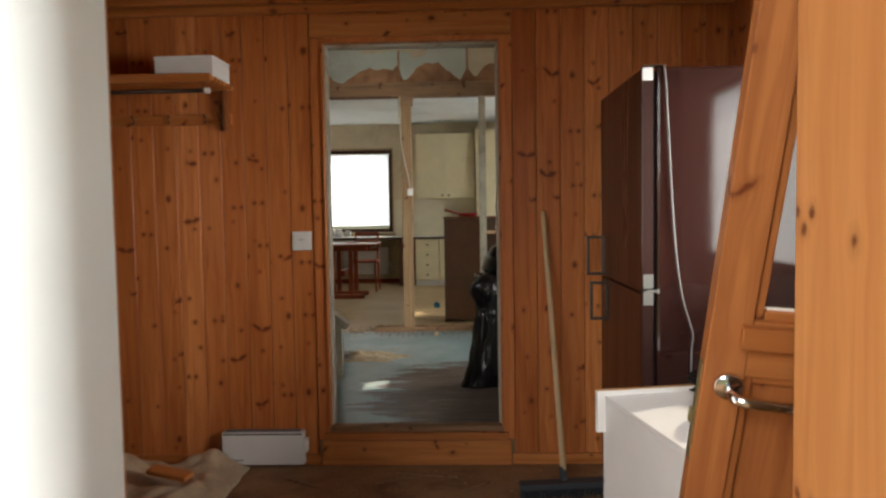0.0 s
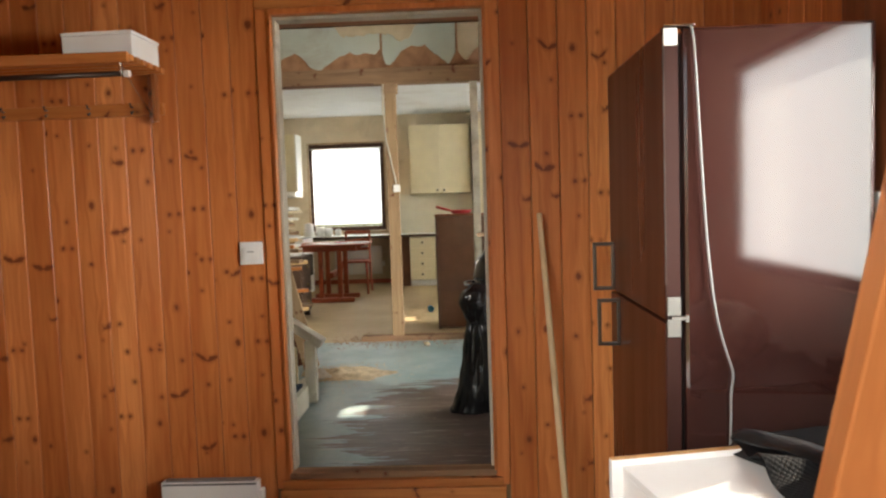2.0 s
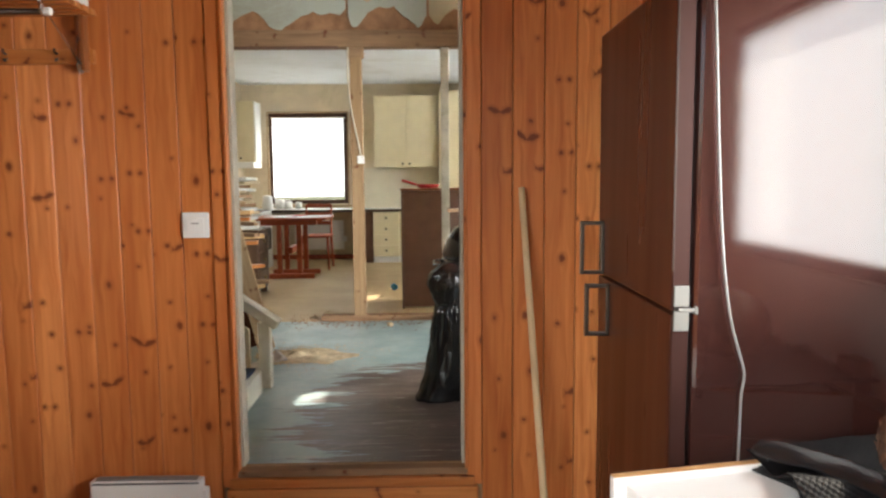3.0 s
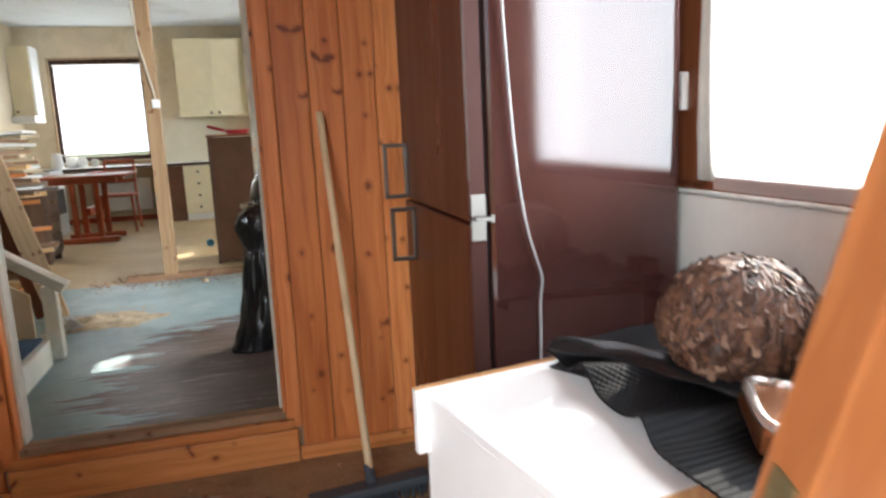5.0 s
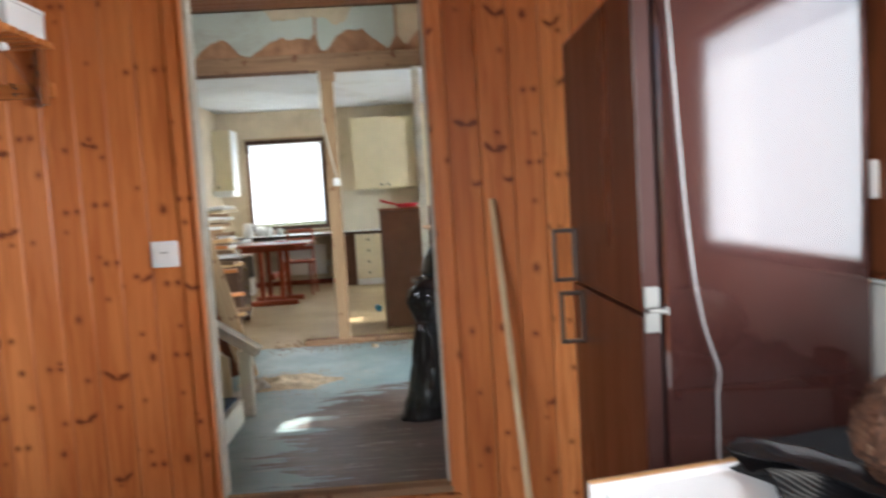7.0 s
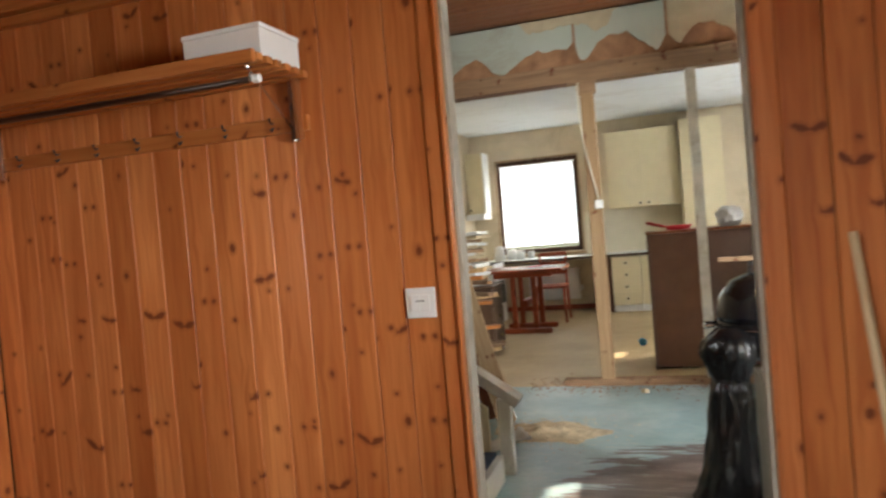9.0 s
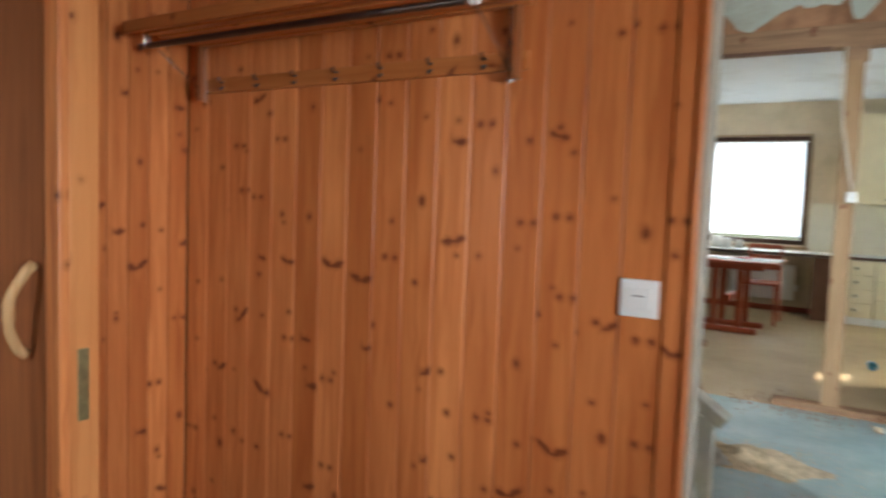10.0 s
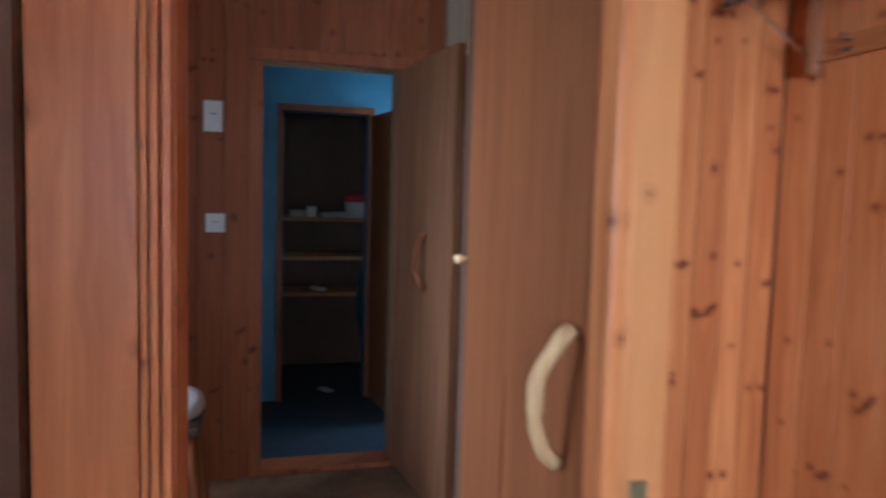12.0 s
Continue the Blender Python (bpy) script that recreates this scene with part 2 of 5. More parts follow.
CEIL_WHITE = plain("white_ceiling_board", (0.66, 0.69, 0.70), 0.85, vary=0.05, scale=2, dirt=(0.50, 0.50, 0.47))
OLD_WHITE = plain("old_wallboard", (0.37, 0.39, 0.33), 0.85, vary=0.08, scale=3, dirt=(0.27, 0.23, 0.16))
TORN_PAPER = plain("torn_wallpaper", (0.43, 0.35, 0.23), 0.9, vary=0.12, scale=8, bump=0.2)
FIBREBOARD = plain("brown_fibreboard", (0.28, 0.140, 0.070), 0.9, vary=0.35, scale=9, bump=0.4, dirt=(0.18, 0.085, 0.04))
PLASTER = plain("rough_plaster", (0.80, 0.76, 0.69), 0.9, vary=0.10, scale=4, bump=0.5)
BLUE = plain("blue_painted_panel", (0.10, 0.27, 0.42), 0.5, vary=0.12)
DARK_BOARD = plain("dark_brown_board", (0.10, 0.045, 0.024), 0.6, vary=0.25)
BAG = plain("black_plastic", (0.010, 0.010, 0.011), 0.20, vary=0.2, scale=2.2, bump=1.0)
ENAMEL = plain("black_enamel", (0.012, 0.012, 0.013), 0.13, vary=0.1, bump=0.02)
MAT_RUBBER = plain("ribbed_black_rubber", (0.006, 0.006, 0.007), 0.6, vary=0.2, scale=20, bump=0.1, spec=0.15)
RUBBER = plain("black_rubber", (0.009, 0.009, 0.010), 0.6, vary=0.2, scale=20, bump=0.2)
BRISTLE = plain("dark_grey_bristle", (0.030, 0.036, 0.042), 0.8, vary=0.4, scale=60, bump=0.5)
RED_PLASTIC = plain("red_plastic", (0.55, 0.020, 0.030), 0.35)
BLUE_PLASTIC = plain("blue_plastic", (0.03, 0.25, 0.48), 0.4)
GREY_CABLE = plain("grey_white_cable", (0.24, 0.24, 0.235), 0.5)
CLOTH = plain("beige_sacking", (0.40, 0.30, 0.20), 0.95, vary=0.18, scale=12, bump=0.6, dirt=(0.26, 0.18, 0.11))
PAPER = plain("grey_paper", (0.60, 0.60, 0.56), 0.9, vary=0.2, scale=10)
YELLOW = plain("yellow_board", (0.55, 0.43, 0.16), 0.7)
CURTAIN_Y = plain("ochre_curtain", (0.52, 0.38, 0.13), 0.9, vary=0.2, scale=20)
SAWDUST = plain("sawdust", (0.50, 0.40, 0.26), 0.95, vary=0.5, scale=16, bump=0.8)
GROUND = plain("grass_ground", (0.08, 0.10, 0.04), 0.95, vary=0.4, scale=2)


def floor_entry():
    m = Mat("brown_worn_lino", 0.8)
    v = m.coord(shift=False)
    a = m.noise(v, 3.0, 8, 0.7, 0.4)
    b = m.noise(v, 55, 4, 0.7)
    c = m.ramp(a, [(0.30, (0.14, 0.070, 0.032)), (0.52, (0.27, 0.150, 0.072)), (0.75, (0.36, 0.22, 0.115))])
    c = m.mix(m.ramp(b, [(0.60, 0.0), (0.72, 0.8)]), c, (0.42, 0.29, 0.16))
    c = m.mix(m.ramp(m.noise(v, 90, 2, 0.5), [(0.66, 0.0), (0.72, 0.9)]), c, (0.06, 0.035, 0.02))
    m.colour(c)
    m.bump(b, 0.4, 0.003)
    return m.m


def floor_middle():
    """Blue-grey painted boards, worn bare to dark wood in the middle."""
    m = Mat("worn_blue_grey_floor", 0.45)
    v = m.coord(shift=False)
    streak = m.noise(m.coord(0.9, 7.0, 1, shift=False), 2.6, 10, 0.70, 0.4)
    big = m.noise(v, 0.9, 3, 0.5, 0.3)
    tc = m.n("ShaderNodeTexCoord")
    sep = m.n("ShaderNodeSeparateXYZ")
    m.link(tc.outputs["Object"], sep.inputs[0])
    dx = m.math("MULTIPLY", m.math("SUBTRACT", sep.outputs[0], 0.42), 0.95)
    dy = m.math("MULTIPLY", m.math("SUBTRACT", sep.outputs[1], 4.05), 0.80)
    d = m.math("SQRT", m.math("ADD", m.math("MULTIPLY", dx, dx), m.math("MULTIPLY", dy, dy)))
    worn = m.math("ADD", m.math("ADD", d, m.math("MULTIPLY", m.math("SUBTRACT", streak, 0.5), 1.45)), m.math("MULTIPLY", m.math("SUBTRACT", big, 0.5), 0.7))
    fac = m.ramp(worn, [(0.70, 1.0), (0.745, 0.0)])
    paint = m.ramp(m.noise(v, 2.2, 7, 0.7), [(0.30, (0.17, 0.27, 0.29)), (0.55, (0.28, 0.39, 0.40)), (0.75, (0.44, 0.52, 0.50))])
    bare = m.ramp(m.noise(m.coord(1.2, 14, 1, shift=False), 3.0, 6, 0.7), [(0.3, (0.060, 0.040, 0.035)), (0.7, (0.17, 0.122, 0.105))])
    c = m.mix(fac, paint, bare)
    scuff = m.ramp(m.noise(m.coord(1.0, 9.0, 1, shift=False), 3.4, 9, 0.72, 0.5), [(0.57, 0.0), (0.66, 0.75)])
    c = m.mix(scuff, c, (0.40, 0.38, 0.35))
    dust = m.ramp(m.noise(v, 5.0, 8, 0.75, 0.8), [(0.60, 0.0), (0.76, 0.7)])
    c = m.mix(dust, c, (0.42, 0.38, 0.30))
    m.colour(c)
    m.bump(m.noise(v, 60, 4, 0.7), 0.25, 0.002)
    return m.m


def floor_kitchen():
    m = Mat("ochre_kitchen_lino", 0.55)
    v = m.coord(shift=False)
    c = m.ramp(m.noise(v, 1.6, 7, 0.65), [(0.3, (0.36, 0.25, 0.125)), (0.7, (0.50, 0.37, 0.20))])
    c = m.mix(m.ramp(m.noise(v, 34, 3, 0.6), [(0.55, 0.0), (0.7, 0.4)]), c, (0.28, 0.18, 0.09))
    m.colour(c)
    m.bump(m.noise(v, 50, 3, 0.6), 0.15, 0.002)
    return m.m


def sheer(name, clear):
    """Thin white cloth that daylight shines through."""
    m = Mat(name, 0.9)
    tr = m.n("ShaderNodeBsdfTranslucent")
    tp = m.n("ShaderNodeBsdfTransparent")
    df = m.n("ShaderNodeBsdfDiffuse")
    # The sky's bluish light is put into the transmitted colour.
    tr.inputs[0].default_value = (0.88, 0.94, 1.0, 1)
    df.inputs[0].default_value = (0.86, 0.86, 0.85, 1)
    a = m.n("ShaderNodeMixShader")
    a.inputs[0].default_value = 0.72
    m.link(df.outputs[0], a.inputs[1])
    m.link(tr.outputs[0], a.inputs[2])
    b = m.n("ShaderNodeMixShader")
    b.inputs[0].default_value = clear
    m.link(a.outputs[0], b.inputs[1])
    m.link(tp.outputs[0], b.inputs[2])
    m.link(b.outputs[0], m.t.nodes["Material Output"].inputs[0])
    return m.m


def glass():
    m = Mat("window_glass", 0.0)
    g = m.n("ShaderNodeBsdfGlossy")
    g.inputs["Roughness"].default_value = 0.02
    tp = m.n("ShaderNodeBsdfTransparent")
    a = m.n("ShaderNodeMixShader")
    a.inputs[0].default_value = 0.06
    m.link(tp.outputs[0], a.inputs[1])
    m.link(g.outputs[0], a.inputs[2])
    m.link(a.outputs[0], m.t.nodes["Material Output"].inputs[0])
    return m.m


FLOOR_ENTRY, FLOOR_MIDDLE, FLOOR_KITCHEN, SHEER, GLASS = floor_entry(), floor_middle(), floor_kitchen(), sheer("sheer_white_cloth", 0.37), glass()
BLIND = sheer("white_blind_cloth", 0.12)

# ---- building helpers ----


def B():
    return bmesh.new()


def box(bm, x0, x1, y0, y1, z0, z1, bevel=0.0, m=None):
    r = bmesh.ops.create_cube(bm, size=1.0)
    vs = r["verts"]
    bmesh.ops.scale(bm, vec=(x1 - x0, y1 - y0, z1 - z0), verts=vs)
    bmesh.ops.translate(bm, vec=((x0 + x1) / 2, (y0 + y1) / 2, (z0 + z1) / 2), verts=vs)
    if bevel:
        es = list({e for v in vs for e in v.link_edges})
        out = bmesh.ops.bevel(bm, geom=es, offset=bevel, segments=2, affect="EDGES", profile=0.6)
        vs = list({v for f in out["faces"] for v in f.verts} | {v for v in vs if v.is_valid})
    if m is not None:
        bmesh.ops.transform(bm, matrix=m, verts=[v for v in vs if v.is_valid])
    return bm


def rod(bm, a, b, r0, r1=None, seg=12):
    a, b = Vector(a), Vector(b)
    d = b - a
    m = Matrix.Translation((a + b) / 2) @ d.to_track_quat("Z", "Y").to_matrix().to_4x4()
    bmesh.ops.create_cone(bm, cap_ends=True, segments=seg, radius1=r0, radius2=r0 if r1 is None else r1, depth=d.length, matrix=m)
    return bm


def tube(bm, pts, r, seg=8, radii=None):
    """A smooth bent pipe through points."""
    pts = [Vector(p) for p in pts]
    rings, q, old = [], None, None
    for i, p in enumerate(pts):
        d = (pts[min(i + 1, len(pts) - 1)] - pts[max(i - 1, 0)]).normalized()
        q = d.to_track_quat("Z", "Y") if q is None else old.rotation_difference(d) @ q
        old = d
        rr = radii[i] if radii else r
        rings.append([bm.verts.new(p + q @ Vector((rr * math.cos(2 * math.pi * k / seg), rr * math.sin(2 * math.pi * k / seg), 0))) for k in range(seg)])
    for a, b in zip(rings, rings[1:]):
        for k in range(seg):
            f = bm.faces.new((a[k], a[(k + 1) % seg], b[(k + 1) % seg], b[k]))
            f.smooth = True
    bm.faces.new(rings[0][::-1])
    bm.faces.new(rings[-1])
    return bm


def lathe(bm, profile, seg=32, m=None):
    """Turns (radius, height) pairs round the z axis."""
    rings = []
    for r, z in profile:
        rings.append([bm.verts.new((max(r, 1e-4) * math.cos(2 * math.pi * k / seg), max(r, 1e-4) * math.sin(2 * math.pi * k / seg), z)) for k in range(seg)])
    for a, b in zip(rings, rings[1:]):
        for k in range(seg):
            f = bm.faces.new((a[k], a[(k + 1) % seg], b[(k + 1) % seg], b[k]))
            f.smooth = True
    if m is not None:
        bmesh.ops.transform(bm, matrix=m, verts=bm.verts)
    return bm


def blob(bm, at, r, sub=3, amp=0.1, freq=3.0, seed=0.0, smooth=True):
    """A lumpy closed body with radii r."""
    vs = bmesh.ops.create_icosphere(bm, subdivisions=sub, radius=1.0)["verts"]
    for v in vs:
        d = v.co.normalized()
        k = 1 + amp * noise.noise(d * freq + Vector((seed, seed * 1.7, 0)))
        v.co = Vector((d.x * r[0] * k, d.y * r[1] * k, d.z * r[2] * k)) + Vector(at)
    if smooth:
        for f in {f for v in vs for f in v.link_faces}:
            f.smooth = True
    return bm


def sheet(bm, f, nu, nv, thick=0.003):
    """A bent sheet: f(u, v) gives places for u, v from 0 to 1."""
    g = [[bm.verts.new(Vector(f(i / nu, j / nv))) for j in range(nv + 1)] for i in range(nu + 1)]
    fs = []
    for i in range(nu):
        for j in range(nv):
            q = bm.faces.new((g[i][j], g[i + 1][j], g[i + 1][j + 1], g[i][j + 1]))
            q.smooth = True
            fs.append(q)
    bm.normal_update()
    if thick:
        bmesh.ops.solidify(bm, geom=fs, thickness=thick)
    return bm


def mesh_of(name, bm, mat):
    bmesh.ops.recalc_face_normals(bm, faces=bm.faces)
    me = bpy.data.meshes.new(name)
    bm.to_mesh(me)
    bm.free()
    me.materials.append(mat)
    return me


def part(name, bm, mat, parent, label=""):
    """Links a bmesh as one mesh object under a thing or a part."""
    ob = new(name, mesh_of(name, bm, mat))
    ob.parent = parent
    return tagged(ob, label)


def thing(name, at, label, category, group="", kind=""):
    """An empty at a thing's base, which parents its parts."""
    ob = new(name)
    ob.matrix_world = at if isinstance(at, Matrix) else Matrix.Translation(at)
    return tagged(ob, label, category, group, kind)


def solid(name, bm, mat, label, category, at=None, group="", kind=""):
    """A thing of one mesh."""
    ob = new(name, mesh_of(name, bm, mat))
    if at is not None:
        ob.matrix_world = at if isinstance(at, Matrix) else Matrix.Translation(at)
    return tagged(ob, label, category, group, kind)


def slab(name, x0, x1, y0, y1, z0, z1, mat, label, category="wall"):
    return solid(name, box(B(), x0, x1, y0, y1, z0, z1), mat, label, category, kind="structure")


BOARD_MESH = {}


def board_mesh(w, h, mat):
    """A tongue-and-groove board standing on its end: its face looks to -y, its back is at y 0."""
    key = (round(w, 3), round(h, 3), mat.name)
    if key not in BOARD_MESH:
        bm = B()
        e, d, c = w / 2 - 0.0016, 0.014, 0.0024
        prof = [(-e, 0), (-e, -d + c), (-e + c, -d), (e - c, -d), (e, -d + c), (e, 0)]
        lo = [bm.verts.new((x, y, 0)) for x, y in prof]
        hi = [bm.verts.new((x, y, h)) for x, y in prof]
        for i in range(5):
            bm.faces.new((lo[i], lo[i + 1], hi[i + 1], hi[i]))
        bm.faces.new(lo[::-1])
        bm.faces.new(hi)
        BOARD_MESH[key] = mesh_of("board", bm, mat)
    return BOARD_MESH[key]


def clad(wall, origin, turn, spans, mat=None, w=0.116):
    """Nails boards onto a wall: spans of (from, to, bottom, top) along its run."""
    base = Matrix.Translation(origin) @ pose(0, 0, 0, 0, 0, turn)
    for a, b, z0, z1 in spans:
        n = max(1, round((b - a) / w))
        ww = (b - a) / n
        for i in range(n):
            ob = new("board", board_mesh(ww, z1 - z0, mat or PINE))
            ob.parent = wall
            ob.matrix_basis = base @ Matrix.Translation((a + (i + 0.5) * ww, 0, z0))

# ---- the large structure ----
FZ = 0.15  # floor level of the middle room and the kitchen


def boxes(name, list_of, mat, label, category):
    bm = B()
    for b in list_of:
        box(bm, *b)
    return solid(name, bm, mat, label, category, kind="structure")


ground = solid("ground", box(B(), -400, 400, -400, 400, -0.6, -0.30), GROUND, "green grassy ground around the house", "ground", kind="structure")
slab("floor_entry", -4.30, 1.85, -1.0, 3.25, -0.15, 0.0, FLOOR_ENTRY, "worn brown floor covering with dust and grit", "floor")
slab("floor_back_room", -6.6, -4.30, 0.6, 3.6, -0.15, 0.0, plain("dark_blue_carpet", (0.030, 0.042, 0.060), 0.95, vary=0.25, scale=12, bump=0.4), "dark blue carpet floor of the back room", "floor")
slab("floor_middle", -2.60, 2.45, 3.25, 6.36, -0.15, FZ, FLOOR_MIDDLE, "blue-grey painted floor worn to dark wood", "floor")
slab("floor_kitchen", -2.60, 2.45, 6.36, 11.25, -0.15, FZ, FLOOR_KITCHEN, "ochre linoleum kitchen floor with dust", "floor")

wall_north = boxes("wall_north", [(-2.55, -0.452, 3.234, 3.30, 0, 2.44), (0.437, 1.85, 3.234, 3.30, 0, 2.44), (-0.452, 0.437, 3.234, 3.30, 2.175, 2.44), (-0.452, 0.437, 3.234, 3.30, 0, 0.19)], STUD, "pine-clad wall with a doorway without its door", "wall")
wall_niche = slab("wall_niche", -2.55, -2.414, 2.40, 3.234, 0, 2.44, DARK_BOARD, "pine-clad side wall of the coat corner")
# Coloured dark to paint in the shade between open door and closet.
slab("wall_partition_end", -2.40, -2.2705, 2.315, 2.375, 0, 2.44, DARK_BOARD, "partition end beside the closet, coloured dark as shade")
wall_partition = slab("wall_partition", -2.27, -1.625, 2.315, 2.375, 0, 2.44, STUD, "thin pine-clad partition beside the closet")
wall_pier = slab("wall_pier", -1.75, -1.614, 0.62, 1.735, 0, 2.44, STUD, "pine-clad wall beside the hall opening")
wall_hall_end = boxes("wall_hall_end", [(-4.40, -4.264, 0.60, 1.86, 0, 2.44), (-4.40, -4.264, 2.51, 2.90, 0, 2.44), (-4.40, -4.264, 1.86, 2.51, 2.03, 2.44)], STUD, "pine-clad wall at the end of the hall, coloured as shaded", "wall")
slab("wall_hall_right", -4.264, -2.556, 2.76, 2.90, 2.06, 2.44, CREAM_WALL, "cream painted wall above the open door")
# Below door height the shade behind the leaf is put into the wall colour.
slab("wall_hall_recess", -4.264, -2.556, 2.76, 2.90, 0, 2.06, DARK_BOARD, "wall behind the open door, coloured dark as shade")
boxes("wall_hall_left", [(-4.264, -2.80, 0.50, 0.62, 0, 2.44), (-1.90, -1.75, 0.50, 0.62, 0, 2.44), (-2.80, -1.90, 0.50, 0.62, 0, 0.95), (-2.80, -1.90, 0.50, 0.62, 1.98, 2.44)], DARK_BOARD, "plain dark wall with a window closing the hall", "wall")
wall_east = boxes("wall_east", [(1.60, 1.85, 0.42, 3.234, 0, 1.03), (1.60, 1.85, 0.42, 1.10, 1.03, 2.44), (1.60, 1.85, 2.47, 3.234, 1.03, 2.44), (1.60, 1.85, 1.10, 2.47, 1.95, 2.44)], PLASTER, "stripped rough plaster wall with a window", "wall")
wall_entry = boxes("wall_entry", [(-1.614, -0.63, 0.44, 0.62, 0, 2.44), (0.72, 1.60, 0.44, 0.62, 0, 2.44), (-0.63, 0.72, 0.44, 0.62, 2.16, 2.44)], STUD, "wall with the front doorway", "wall")
slab("ceiling_entry_top", -4.40, 1.85, 0.42, 3.36, 2.46, 2.56, DARK_BOARD, "dark boarding above the ceiling", "ceiling")
slab("wall_middle_left", -2.60, -2.46, 3.36, 11.10, FZ, 3.0, CREAM_WALL, "cream wallpapered side wall")
slab("ceiling_kitchen", -2.60, 2.45, 6.50, 11.25, 2.76, 3.02, CEIL_WHITE, "white kitchen ceiling with grey edges", "ceiling")
slab("ceiling_middle_top", -2.60, 2.45, 3.25, 6.50, 2.95, 3.02, DARK_BOARD, "dark boarding above the pine ceiling", "ceiling")
wall_far = boxes("wall_far", [(-2.60, -2.08, 11.08, 11.25, FZ, 2.76), (-0.91, 2.45, 11.08, 11.25, FZ, 2.76), (-2.08, -0.91, 11.08, 11.25, FZ, 0.99), (-2.08, -0.91, 11.08, 11.25, 2.34, 2.76)], CREAM_WALL, "cream wallpapered kitchen wall with a window", "wall")
WK = (8.35, 9.75, 1.10, 2.16)
WM = (5.44, 5.98, 1.00, 2.15)
boxes("wall_right", [(2.30, 2.45, 3.36, WM[0], FZ, 3.0), (2.30, 2.45, WM[1], WK[0], FZ, 3.0), (2.30, 2.45, WK[1], 11.10, FZ, 3.0),
                     (2.30, 2.45, WM[0], WM[1], FZ, WM[2]), (2.30, 2.45, WM[0], WM[1], WM[3], 3.0), (2.30, 2.45, WK[0], WK[1], FZ, WK[2]), (2.30, 2.45, WK[0], WK[1], WK[3], 3.0)],
      CREAM_WALL, "cream side wall with two windows", "wall")
slab("wall_north_back_low", -2.46, 2.30, 3.300, 3.312, 2.44, 2.95, OLD_WHITE, "old wallboard above the doorway")

# blue back room and its store
# The opening in the unseen side wall is added for the fill lamp.
boxes("wall_back_room", [(-5.62, -5.50, 0.6, 2.00, 0, 2.3), (-5.62, -5.50, 2.56, 3.6, 0, 2.3), (-5.62, -5.50, 2.00, 2.56, 1.94, 2.3), (-5.50, -4.40, 0.6, 0.72, 0, 2.3), (-5.50, -5.30, 3.48, 3.6, 0, 2.3), (-4.60, -4.40, 3.48, 3.6, 0, 2.3), (-5.30, -4.60, 3.48, 3.6, 0, 0.95), (-5.30, -4.60, 3.48, 3.6, 2.05, 2.3)], BLUE, "blue painted wall of the back room", "wall")
slab("ceiling_back_room", -6.6, -4.40, 0.6, 3.6, 2.30, 2.42, DARK_BOARD, "dark ceiling of the back room", "ceiling")
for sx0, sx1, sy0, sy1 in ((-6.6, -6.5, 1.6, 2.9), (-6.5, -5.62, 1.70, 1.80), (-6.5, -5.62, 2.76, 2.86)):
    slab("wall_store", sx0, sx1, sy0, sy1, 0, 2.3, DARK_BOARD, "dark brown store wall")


def planks(name, x0, x1, y0, y1, z, w, mat, label, along="x"):
    """A ceiling of narrow planks in one mesh."""
    bm = B()
    n = round((y1 - y0 if along == "x" else x1 - x0) / w)
    for i in range(n):
        if along == "x":
            a = y0 + i * (y1 - y0) / n
            box(bm, x0, x1, a + 0.002, a + (y1 - y0) / n - 0.002, z, z + 0.014, 0.003)
        else:
            a = x0 + i * (x1 - x0) / n
            box(bm, a + 0.002, a + (x1 - x0) / n - 0.002, y0, y1, z, z + 0.014, 0.003)
    return solid(name, bm, mat, label, "ceiling", kind="structure")


planks("ceiling_entry", -4.26, 1.60, 0.62, 3.22, 2.42, 0.09, PINE_X, "varnished pine plank ceiling")
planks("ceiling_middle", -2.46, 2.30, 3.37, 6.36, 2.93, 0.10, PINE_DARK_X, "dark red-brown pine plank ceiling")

# trim round the doorway and along the walls
def trim(name, list_of, mat, label, bevel=0.006):
    bm = B()
    for b in list_of:
        box(bm, *b, bevel)
    return solid(name, bm, mat, label, "trim", kind="structure")


trim("trim_doorway_side", [(-0.520, -0.462, 3.212, 3.2195, 0.13, 2.20)], PINE_TRIM, "pine casing strip beside the doorway")
trim("trim_doorway_side", [(0.447, 0.505, 3.212, 3.2195, 0.13, 2.20)], PINE_TRIM, "pine casing strip beside the doorway")
trim("trim_doorway_top", [(-0.520, 0.505, 3.210, 3.2195, 2.205, 2.315)], PINE_X, "pine board above the doorway")
trim("trim_doorway_bead", [(-0.462, -0.452, 3.200, 3.236, 0.20, 2.19), (0.437, 0.447, 3.200, 3.236, 0.20, 2.19), (-0.462, 0.447, 3.200, 3.236, 2.175, 2.198)], PINE_TRIM, "narrow pine bead of the doorway", 0.003)
trim("trim_doorway_sill", [(-0.50, 0.487, 3.190, 3.2195, 0.0, 0.130)], PINE_X, "pine board under the doorway")
trim("trim_doorway_threshold", [(-0.49, 0.475, 3.196, 3.24, 0.132, 0.168)], PINE_X, "pine ledge under the threshold")
trim("trim_doorway_threshold", [(-0.462, 0.447, 3.212, 3.262, 0.170, 0.200), (-0.462, 0.447, 3.2625, 3.315, 0.170, 0.188)], STUD_X, "dusty worn stepped threshold")
